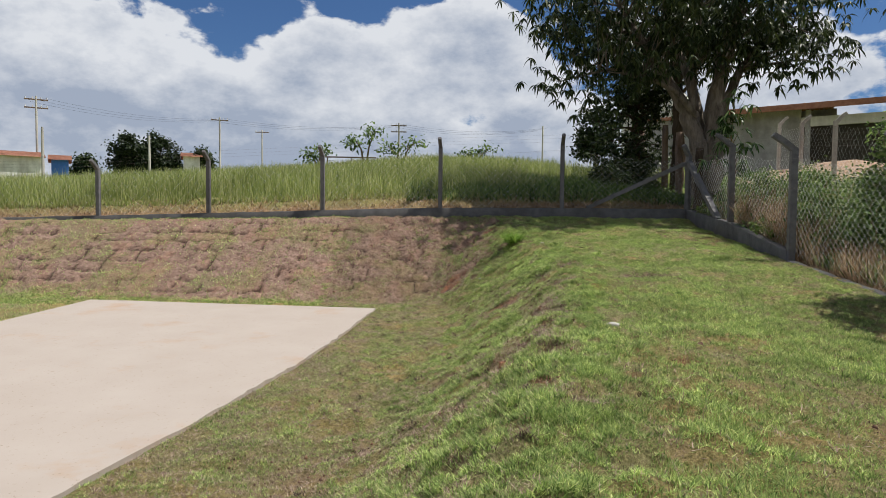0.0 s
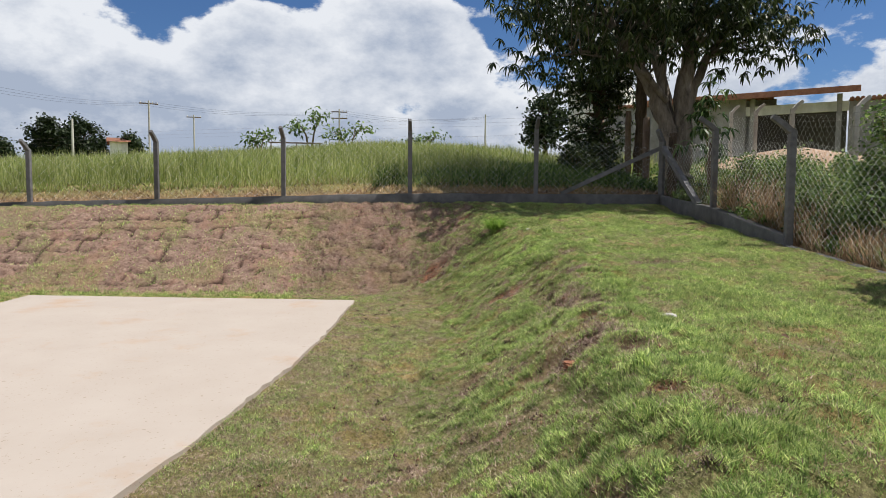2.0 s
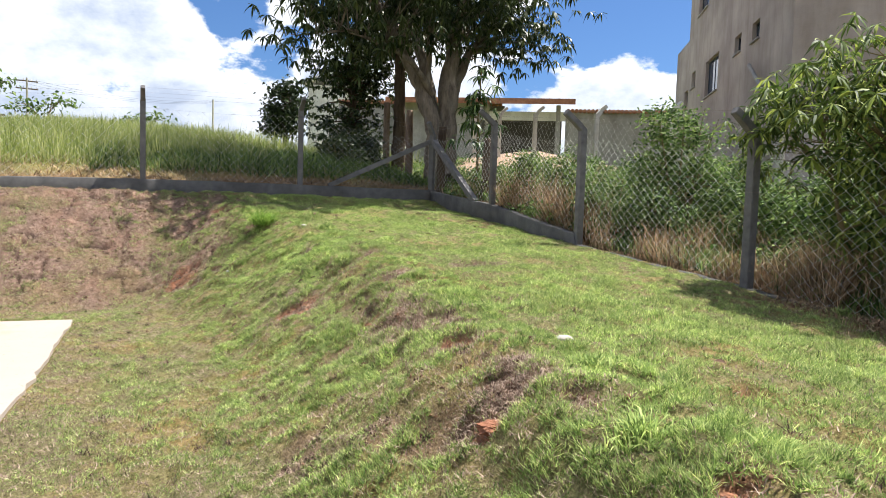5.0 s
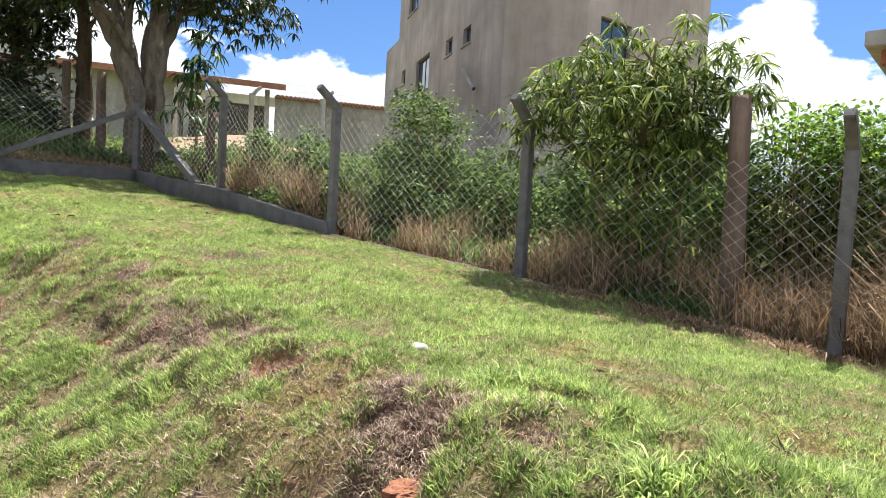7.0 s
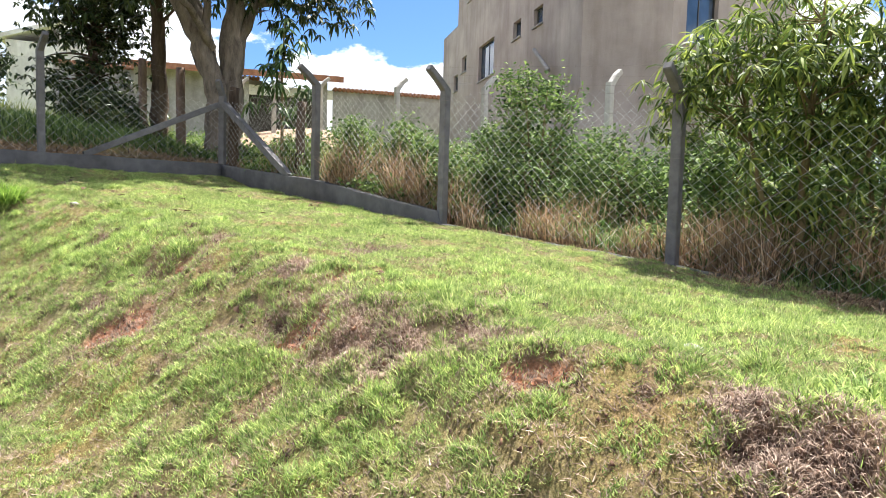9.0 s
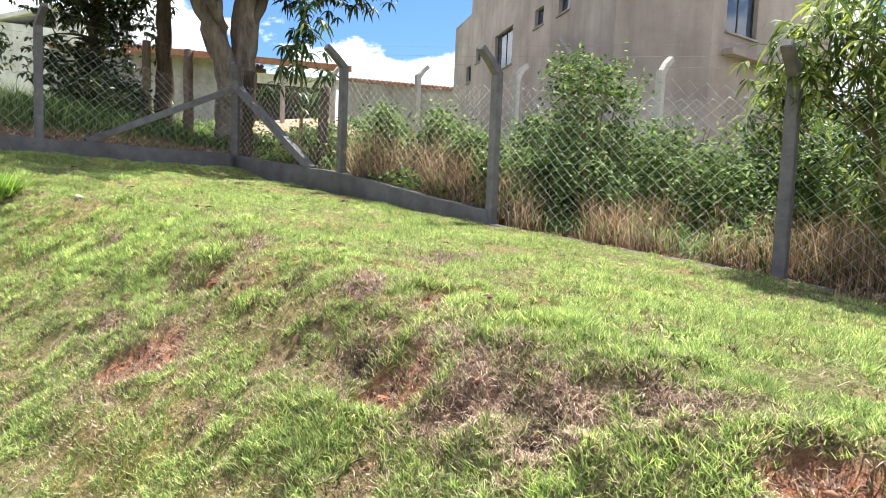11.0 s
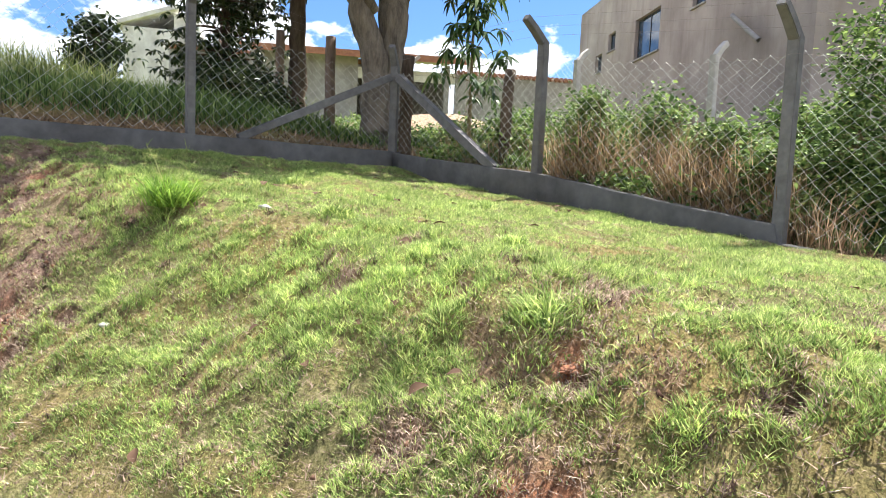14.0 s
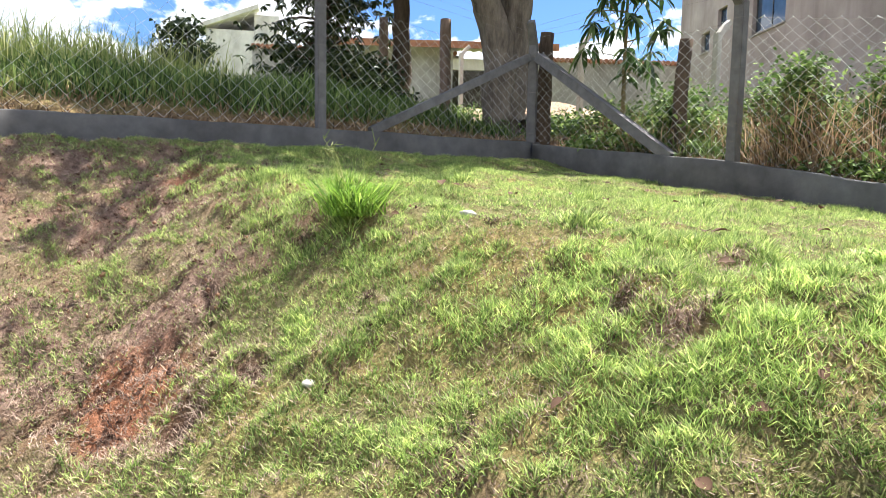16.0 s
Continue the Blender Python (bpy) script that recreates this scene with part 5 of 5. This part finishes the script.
    window_in(ob, A2, B, (1.6, 3.2, 9.75, 10.8), 0.2, 2)
    wall_with_holes("wall", B, C, g, 12.6, 0.2, [], M_PLASTER, ob)
    hb = [(0.55, 1.9, 5.55, 6.9)]
    wall_with_holes("wall", C, D, g, 12.6, 0.2, hb, M_PLASTER, ob)
    window_in(ob, C, D, hb[0], 0.2, 2)
    wall_with_holes("wall", D, E, g, 12.6, 0.2, [], M_PLASTER, ob)
    wall_with_holes("wall", E, A, g, 9.1, 0.2, [], M_PLASTER, ob)
    bm = bmesh.new()
    vs = [bm.verts.new((x, y, z)) for z in (12.62, 12.8) for x, y in (A2, B, C, D, E)]
    bm.faces.new(vs[:5]); bm.faces.new(vs[5:])
    for k in range(5):
        bm.faces.new((vs[k], vs[(k + 1) % 5], vs[5 + (k + 1) % 5], vs[5 + k]))
    bmesh.ops.recalc_face_normals(bm, faces=bm.faces[:])
    part("roof", bm_mesh("roof", bm, M_GREYBLOCK), ob)
    bm = bmesh.new()
    vs = [bm.verts.new((x, y, z)) for z in (9.11, 9.2) for x, y in (A, A2, E)]
    bm.faces.new(vs[:3]); bm.faces.new(vs[3:])
    for k in range(3):
        bm.faces.new((vs[k], vs[(k + 1) % 3], vs[3 + (k + 1) % 3], vs[3 + k]))
    bmesh.ops.recalc_face_normals(bm, faces=bm.faces[:])
    part("roof", bm_mesh("roof", bm, M_GREYBLOCK), ob)
    # jutting upper bay and its slab
    t = unit(np.array(D) - np.array(C))
    a = math.degrees(math.atan2(t[1], t[0]))
    bm = box_bm(0.45, -0.28, 4.97, 4.0, -0.004, 5.12)
    bm.transform(pose(C[0], C[1], 0, 0, 0, a))
    part("balcony", bm_mesh("balcony", bm, M_PLASTER, 0.01), ob)
    # leaning drain pipe
    V, F = tubes([(np.array([(15.95, 14.95, 6.0), (15.55, 14.45, 5.55), (15.2, 14.0, 5.15)]) - [0.12, -0.08, 0], np.full(3, 0.06))], 8)
    part("drain_pipe", np_mesh("drain_pipe", V, F, M_GREYBLOCK, True), ob)


plaster_house()


def brick_house():
    """Bare clay-block house with a flat concrete slab roof."""
    ob = new("house")
    tagged(ob, "bare orange clay-block house with flat concrete slab roof", "house")
    ob.matrix_world = pose(14.9, 3.55, 0, 0, 0, -97)
    box("wall", (0, 0.02, 1.0, 9.0, 0.16, 5.30), M_GREYBLOCK, ob)
    box("wall", (0.02, 0.2, 1.0, 0.16, 8.0, 5.30), M_GREYBLOCK, ob)
    box("roof", (-0.9, -0.5, 5.31, 9.6, 8.6, 5.62), M_GREYBLOCK, ob, 0.02)
    for x in (0.05, 2.6, 5.6):
        box("column", (x, -0.02, 1.0, x + 0.22, 0.016, 5.30), M_GREYBLOCK, ob)
    box("soffit_wedge", (-0.65, -0.1, 5.02, -0.004, 0.14, 5.305), M_BRICK, ob)
    V, F = tubes([(np.array([(0.4, 1.5, 5.6), (0.4, 1.5, 6.3)]), np.array([0.06, 0.06]))], 8)
    part("vent_pipe", np_mesh("vent_pipe", V, F, M_WPOST), ob)
    bmh, bml = 0.19, 0.385
    me = bm_mesh("brick", box_bm(0, -0.012, 0, bml - 0.015, 0.016, bmh - 0.015), M_BRICK)
    for r in range(13):
        z = 2.86 + r * bmh
        for k in range(14):
            x = 0.30 + k * bml + (bml / 2 if r % 2 else 0)
            if any(c - bml + 0.015 < x < c + 0.22 for c in (2.6, 5.6)) or x > 5.2:
                continue
            b = new("brick", me)
            b.parent = ob
            b.matrix_basis = pose(x, random.uniform(-0.004, 0.004), z)


def barn():
    ob = new("shed")
    tagged(ob, "long grey block shed with open bay and rusty sheet roof", "shed")
    ob.matrix_world = pose(17.4, 31.9, 0, 0, 0, -36)
    box("wall", (-4.6, 0, 2.5, 0.0, 0.2, 7.2), M_GREYBLOCK, ob)
    # back wall of the bay, its shade put into the colour
    box("wall", (-0.004, 3.4, 2.5, 4.4, 3.6, 7.0), M_DARKIN, ob)
    box("wall", (4.4, 0, 2.5, 13.0, 0.2, 6.75), M_GREYBLOCK, ob)
    for x in (0.2, 3.9):
        box("column", (x, 0.0, 2.5, x + 0.22, 0.22, 7.1), M_GREYBLOCK, ob)
    box("beam", (0.004, 0.02, 6.3, 4.39, 0.2, 6.75), M_WHITE, ob)
    bm = bmesh.new()
    n = 60
    rows = []
    for y, z in ((-0.8, 7.25), (5.5, 8.15)):
        rows.append([[bm.verts.new((-5.0 + 9.8 * k / n, y, z + 0.05 * math.sin(k * 2.2) + dz)) for k in range(n + 1)] for dz in (0, 0.03)])
    for k in range(n):
        bm.faces.new((rows[0][1][k], rows[0][1][k + 1], rows[1][1][k + 1], rows[1][1][k]))
        bm.faces.new((rows[0][0][k], rows[0][0][k + 1], rows[1][0][k + 1], rows[1][0][k]))
        bm.faces.new((rows[0][0][k], rows[0][0][k + 1], rows[0][1][k + 1], rows[0][1][k]))
    part("roof", bm_mesh("roof", bm, M_SHEET), ob)
    box("fascia", (-5.0, -0.86, 7.02, 4.8, -0.82, 7.3), M_TILE, ob)
    bm = bmesh.new()
    for k in range(40):
        x = 4.5 + k * 0.21
        bmesh.ops.create_cone(bm, segments=8, radius1=0.12, radius2=0.10, depth=0.6, cap_ends=True, matrix=pose(x, 0.1, 6.80, 90, 0, 0))
    part("coping", bm_mesh("coping", bm, M_TILE), ob)


def boundary_wall():
    ob = new("boundary_wall")
    tagged(ob, "long pale grey block wall with clay tile coping", "wall")
    p, q = np.array((12.6, 40.5)), np.array((21.0, 35.0))
    a = math.degrees(math.atan2(*(q - p)[::-1]))
    L = float(np.linalg.norm(q - p))
    ob.matrix_world = pose(p[0], p[1], 0, 0, 0, a)
    box("wall", (0, 0, 2.5, L, 0.2, 7.75), M_GREYBLOCK, ob)
    bm = bmesh.new()
    for k in range(int(L / 0.22)):
        bmesh.ops.create_cone(bm, segments=8, radius1=0.13, radius2=0.11, depth=0.75, cap_ends=True, matrix=pose(k * 0.22 + 0.1, 0.1, 7.82, 90, 0, 0))
    part("coping", bm_mesh("coping", bm, M_TILE), ob)


def white_house():
    ob = new("house")
    tagged(ob, "white house gable end seen beyond the field", "house")
    ob.matrix_world = pose(12.9, 47.5, 0, 0, 0, -28)
    box("wall", (0, 0, 3, 2.6, 7, 9.9), M_WHITE, ob)
    bm = bmesh.new()
    v = [bm.verts.new(c) for c in ((-0.3, -0.3, 9.85), (2.9, -0.3, 11.1), (2.9, 7.3, 11.1), (-0.3, 7.3, 9.85), (-0.3, -0.3, 10.1), (2.9, -0.3, 11.35), (2.9, 7.3, 11.35), (-0.3, 7.3, 10.1))]
    for f in ((0, 1, 2, 3), (7, 6, 5, 4), (0, 1, 5, 4), (1, 2, 6, 5), (2, 3, 7, 6), (3, 0, 4, 7)):
        bm.faces.new([v[k] for k in f])
    bmesh.ops.recalc_face_normals(bm, faces=bm.faces[:])
    part("roof", bm_mesh("roof", bm, M_WHITE), ob)
    box("wall", (2.61, 0.4, 3, 4.0, 6.5, 10.9), M_WHITE, ob)


barn()
boundary_wall()
white_house()


# ---- distance ----
def polar(az, dist):
    a = radians(az)
    return dist * math.sin(a), dist * math.cos(a)


def el_z(el, dist):
    return 1.73 + dist * math.tan(radians(el))


def utility_pole(az, el, dist, arms, label="concrete utility pole with cross-arm beyond the field"):
    x, y = polar(az, dist)
    z1 = el_z(el, dist)
    z0 = lz(x, y)
    ob = new("utility_pole")
    ob.matrix_world = pose(x, y, z0, 0, 0, -az)
    h = z1 - z0
    V, F = tubes([(np.array([(0, 0, -0.3), (0, 0, h / 2), (0, 0, h)]), np.array([0.13, 0.11, 0.09]))], 8)
    part("shaft", np_mesh("shaft", V, F, M_WPOST, True), ob)
    for k in range(arms):
        z = h - 0.35 - 0.8 * k
        box("cross_arm", (-1.0, -0.06, z - 0.06, 1.0, 0.06, z + 0.06), M_WOOD, ob)
        for s in (-0.9, -0.3, 0.4, 0.9):
            V, F = tubes([(np.array([(s, 0, z + 0.06), (s, 0, z + 0.26)]), np.array([0.05, 0.035]))], 6)
            part("insulator", np_mesh("insulator", V, F, M_WHITE), ob)
    tagged(ob, label, "utility pole", "utility poles")
    return np.array((x, y, z1 - 0.35))


tops = [utility_pole(-31.95, 8.68, 75, 2), utility_pole(-18.95, 8.07, 85, 1), utility_pole(-15.57, 7.2, 105, 1), utility_pole(-3.95, 8.16, 85, 2), utility_pole(8.6, 7.9, 80, 0)]
utility_pole(-31.6, 6.46, 62, 0, "pale bare concrete pole near far houses")
utility_pole(-24.3, 6.3, 70, 0, "pale bare concrete pole near far trees")
for a, b in ((0, 1), (1, 3), (3, 4)):
    for s in (-0.6, 0.0, 0.6):
        V, F = tubes([(bez(tops[a] + [s, 0, s * 0.3], tops[b] + [s, 0, s * 0.3], np.array([0, 0, -0.7]), 14), np.full(14, 0.009))], 3)
        tagged(new("power_line", np_mesh("power_line", V, F, M_DARKMETAL)), "thin slack power line between poles", "power line", "power lines")


def far_tree(az, dist, el_top, w, label, seed, sparse=False, kind="tree"):
    x, y = polar(az, dist)
    g = lz(x, y)
    h = el_z(el_top, dist) - g
    if sparse:
        els = [((-0.25 * w, 0, h * 0.66), (0.28 * w, 0.5, h * 0.12)), ((0.25 * w, 0, h * 0.85), (0.26 * w, 0.5, h * 0.12))]
        st = [([(0, 0, 0), (-0.1 * w, 0, h * 0.5), (-0.3 * w, 0, h * 0.75)], [0.09, 0.06, 0.02]), ([(0.02, 0, 0), (0.12 * w, 0, h * 0.6), (0.3 * w, 0, h * 0.9)], [0.08, 0.05, 0.02])]
        return tree(kind, (x, y, g - 0.1), st, els, 16, 16, (0.3, 0.08), M_WEED, M_TWIG, label, "tree", "far trees", spread=0.28, seed=seed, sides=5)
    els = [((0, 0, h * 0.62), (w * 0.5, w * 0.35, h * 0.36)), ((-w * 0.25, 0, h * 0.45), (w * 0.3, w * 0.25, h * 0.3)), ((w * 0.25, 0, h * 0.5), (w * 0.28, w * 0.25, h * 0.32))]
    st = [([(0, 0, 0), (0, 0, h * 0.4), (0, 0, h * 0.8)], [0.3, 0.22, 0.06])]
    return tree(kind, (x, y, g - 0.1), st, els, 120, 80, (0.36, 0.13), M_FARTREE, M_BARK2, label, "tree", "far trees", spread=0.36, seed=seed, sides=6)


far_tree(-25.5, 85, 6.85, 4.6, "dark rounded tree beyond the field", 401)
far_tree(-23.5, 85, 6.8, 4.4, "dark rounded tree beyond the field", 402)
far_tree(-20.4, 82, 5.5, 2.2, "small dark tree beyond the field", 403)
far_tree(-28.9, 80, 4.6, 2.0, "small dark tree near the far houses", 404)
far_tree(-6.9, 44, 7.9, 2.4, "thin bare sapling on the field's brow", 405, True, "sapling")
far_tree(-3.7, 44, 6.9, 2.8, "thin sapling on the field's brow", 406, True, "sapling")
far_tree(-11.0, 44, 6.2, 1.4, "thin sapling on the field's brow", 407, True, "sapling")
far_tree(2.8, 46, 6.15, 2.6, "low shrub on the field's brow", 408, True, "shrub")


tree("tree", (9.9, 42.3, lz(9.9, 42.3) - 0.1), [([(0, 0, 0), (0, 0, 1.6), (0, 0, 3.6)], [0.2, 0.14, 0.05])], [((0, 0, 3.4), (1.1, 1.0, 1.7)), ((-0.5, 0, 2.2), (0.8, 0.8, 0.9))], 60, 45, (0.3, 0.1), M_FARTREE, M_BARK2, "dark rounded tree beside the white house", "tree", "far trees", spread=0.3, seed=420, sides=6)


def far_house(az0, az1, dist, el, roof, label, blue=False):
    x0, y0 = polar(az0, dist)
    x1, y1 = polar(az1, dist)
    L = math.hypot(x1 - x0, y1 - y0)
    ob = new("house")
    ob.matrix_world = pose(x0, y0, 0, 0, 0, math.degrees(math.atan2(y1 - y0, x1 - x0)))
    g, zt = lz(x0, y0) - 0.5, el_z(el, dist)
    box("wall", (0.3, 0.4, g, L - 0.3, 5.0, zt - 0.55), M_BLUE if blue else M_WHITE, ob)
    bm = bmesh.new()
    v = [bm.verts.new(c) for c in ((0, 0, zt - 0.65), (L, 0, zt - 0.65), (L, 2.7, zt), (0, 2.7, zt), (0, 5.4, zt - 0.65), (L, 5.4, zt - 0.65))]
    for f in ((0, 1, 2, 3), (3, 2, 5, 4), (0, 3, 4), (1, 5, 2)):
        bm.faces.new([v[k] for k in f])
    bmesh.ops.solidify(bm, geom=bm.faces[:], thickness=0.12)
    part("roof", bm_mesh("roof", bm, roof), ob)
    tagged(ob, label, "house", "far houses")


far_house(-40, -31.4, 72, 4.75, M_TILE, "low far house with red tile roof")
far_house(-31.3, -29.7, 74, 4.6, M_TILE, "low far house with blue wall", True)
far_house(-22.0, -20.3, 80, 5.25, M_TILE, "far red-roofed kiosk beyond the field")
rl = new("timber_rail")
rl.matrix_world = pose(*polar(-10.3, 42), lz(*polar(-10.3, 42)), 0, 0, 6)
for x in (0.1, 1.6, 3.0):
    box("upright", (x, -0.04, -0.1, x + 0.07, 0.04, 1.15), M_WOOD, rl)
box("rail", (0, -0.05, 1.08, 3.2, -0.042 + 0.08, 1.16), M_WOOD, rl)
box("rail", (0.6, -0.09, 0.7, 3.1, -0.045, 0.77), M_WOOD, rl)
tagged(rl, "thin dark timber rail standing in the meadow", "rail")


# ---- loose things on the lawn ----
def stone(name, x, y, r, mat, label, category, seed, flat=0.5):
    rng = np.random.default_rng(seed)
    bm = bmesh.new()
    bmesh.ops.create_icosphere(bm, subdivisions=2, radius=1)
    for v in bm.verts:
        k = 1 + 0.28 * (noise.noise(v.co * 1.7 + Vector((seed, 0, 0)))) + 0.1 * noise.noise(v.co * 5)
        v.co = Vector((v.co.x * r * 1.3, v.co.y * r, v.co.z * r * flat)) * k
    ob = new(name, bm_mesh(name, bm, mat, 0, True))
    ob.matrix_world = pose(x, y, lz(x, y) + r * flat * 0.15, 0, 0, rng.uniform(0, 360))
    return tagged(ob, label, category, category + "s on the lawn")


stone("stone", 1.55, 5.85, 0.05, M_STONE, "pale flat stone lying in the grass", "stone", 1)
stone("stone", 1.97, 12.82, 0.045, M_STONE, "pale flat stone lying in the grass", "stone", 2)
stone("stone", 0.72, 12.4, 0.03, M_STONE, "small pale stone on the slope", "stone", 3)
stone("stone", 2.21, 11.99, 0.018, M_STONE, "small pale stone in the grass", "stone", 4)


def clod(x, y, r, seed):
    """A crumbled heap of red soil: a rough low dome with loose crumbs on it."""
    rng = np.random.default_rng(seed)
    bm = bmesh.new()
    bmesh.ops.create_icosphere(bm, subdivisions=4, radius=1)
    for v in bm.verts:
        k = 1 + 0.45 * noise.noise(v.co * 1.3 + Vector((seed, 0, 0))) + 0.30 * noise.noise(v.co * 3.7) + 0.16 * noise.noise(v.co * 9)
        v.co = Vector((v.co.x * r * 1.25, v.co.y * r * 0.9, v.co.z * r * 0.38)) * k
    for q in range(16):
        a, d = rng.uniform(0, 6.28), r * rng.uniform(0.3, 1.6)
        bmesh.ops.create_icosphere(bm, subdivisions=1, radius=r * rng.uniform(0.05, 0.14), matrix=Matrix.Translation((d * math.cos(a), d * math.sin(a), max(0.0, 0.3 * r - 0.2 * d))))
    ob = new("clod", bm_mesh("clod", bm, M_CLAY, 0, False))
    ob.matrix_world = pose(x, y, lz(x, y) + 0.006, 0, 0, rng.uniform(0, 360))
    return tagged(ob, "crumbled clod of red clay soil", "clod", "clods on the lawn")


for k, (x, y, r) in enumerate([(0.54, 5.13, 0.07), (1.43, 4.69, 0.05), (0.60, 3.89, 0.05), (1.69, 4.63, 0.05), (1.20, 4.05, 0.05), (1.50, 9.76, 0.035), (1.08, 7.9, 0.03), (2.04, 11.1, 0.03)]):
    clod(x, y, r, 20 + k)


def crumbs():
    """Loose soil crumbs and dead root clumps on the worn turf."""
    rng = np.random.default_rng(61)
    n = 130000
    x, y = scatter(rng, n, -9.0, 2.6, 2.0, 16.8)
    w = np.maximum(0.9 * bare_mask(x, y), 0.55 * sod_mask(x, y))
    w = w * np.where(x < -2.4, 0.35, 1.0)
    keep = (rng.uniform(size=n) < w) & inside(x, y) & ~on_slab(x, y) & (y < fence_y(x) - 0.1)
    x, y = x[keep], y[keep]
    m = len(x)
    r = 0.004 + 0.013 * rng.uniform(size=m) ** 2.5
    B = np.stack([x, y, land_z(x, y) + r * 0.2], 1)
    D = np.array([(1, 0, 0), (-1, 0, 0), (0, 1, 0), (0, -1, 0), (0, 0, 1), (0, 0, -1)], float)
    V = B[:, None] + D[None] * r[:, None, None] * rng.uniform(0.5, 1.4, (m, 6, 1)) + rng.normal(size=(m, 6, 3)) * r[:, None, None] * 0.25
    k = np.arange(m)[:, None] * 6
    F = np.concatenate([k + f for f in ([0, 2, 4], [2, 1, 4], [1, 3, 4], [3, 0, 4], [2, 0, 5], [1, 2, 5], [3, 1, 5], [0, 3, 5])])
    tagged(new("soil_crumbs", np_mesh("soil_crumbs", V.reshape(-1, 3), F, M_CRUMB)), "loose brown soil crumbs on worn turf", "soil", kind="stuff")


crumbs()


def fallen_leaf(x, y, s, seed):
    rng = np.random.default_rng(seed)
    n = 7
    t = np.linspace(0, 1, n)
    w = np.sin(np.pi * t**0.8) * s * 0.28 + 0.001
    z = 0.14 * s * np.sin(np.pi * t) * rng.uniform(0.2, 1)
    V = np.concatenate([np.c_[t * s, -w, z + w * 0.4], np.c_[t * s, 0 * t, z], np.c_[t * s, w, z + w * 0.4]])
    F = [(r * n + k, r * n + k + 1, (r + 1) * n + k + 1, (r + 1) * n + k) for r in (0, 1) for k in range(n - 1)]
    ob = new("fallen_leaf", np_mesh("fallen_leaf", V, F, M_DRYLEAF, True))
    gx, gy = (lz(x + 0.1, y) - lz(x - 0.1, y)) / 0.2, (lz(x, y + 0.1) - lz(x, y - 0.1)) / 0.2
    tilt = Vector((-gx + rng.normal() * 0.1, -gy + rng.normal() * 0.1, 1)).to_track_quat("Z", "Y").to_matrix().to_4x4()
    ob.matrix_world = Matrix.Translation((x, y, lz(x, y) + 0.03)) @ tilt @ pose(-s / 2, 0, 0, 0, 0, rng.uniform(0, 360))
    return tagged(ob, "curled dry brown leaf lying on the lawn", "leaf", "fallen leaves")


LEAVES = [(1.54, 11.44, 0.13), (1.32, 10.74, 0.09), (2.38, 12.37, 0.11), (2.05, 11.22, 0.10), (1.11, 11.33, 0.08), (1.59, 13.01, 0.09), (1.43, 10.65, 0.08), (1.01, 10.75, 0.10), (1.1, 10.17, 0.13), (1.28, 10.07, 0.10), (0.44, 11.1, 0.13), (1.22, 8.59, 0.12), (0.37, 10.26, 0.11),
          (3.7, 9.06, 0.10), (3.86, 8.46, 0.09), (2.03, 5.04, 0.10), (1.64, 7.69, 0.10), (0.64, 7.06, 0.09), (3.21, 9.27, 0.09), (1.49, 5.86, 0.06), (1.59, 7.71, 0.06)]
for k, (x, y, size) in enumerate(LEAVES):
    fallen_leaf(x, y, size * 0.7, 500 + k)
_rng = np.random.default_rng(77)
for k in range(22):
    x, y = _rng.uniform(2.2, 5.4), _rng.uniform(11.5, 15.8)
    fallen_leaf(x, y, _rng.uniform(0.06, 0.12), 600 + k)


def dead_tufts():
    """Clumps of dead roots and dry stalks in the worn turf."""
    rng = np.random.default_rng(88)
    n = 900
    x, y = scatter(rng, n, -1.2, 3.0, 3.0, 15.6)
    w = 0.22 * smooth(0.5, -0.2, x - crest_x(y)) + 0.6 * np.maximum(bare_mask(x, y), sod_mask(x, y)) + 0.04
    keep = (rng.uniform(size=n) < w) & inside(x, y) & ~on_slab(x, y) & (y < fence_y(x) - 0.2)
    cx, cy = x[keep], y[keep]
    m = 46
    r = np.abs(rng.normal(size=(len(cx), m))) * rng.uniform(0.025, 0.065, (len(cx), 1))
    f = rng.uniform(0, 6.283, (len(cx), m))
    x, y = (cx[:, None] + r * np.cos(f)).ravel(), (cy[:, None] + r * np.sin(f)).ravel()
    V, F = short_blades(rng, np.stack([x, y, land_z(x, y) - 0.002], 1), np.full(len(x), 0.036), 0.0065, 1.1)
    tagged(new("dead_tufts", np_mesh("dead_tufts", V, F, M_ROOT)), "dark clumps of dead roots in worn turf", "dry grass", kind="stuff")


dead_tufts()

brick_house()
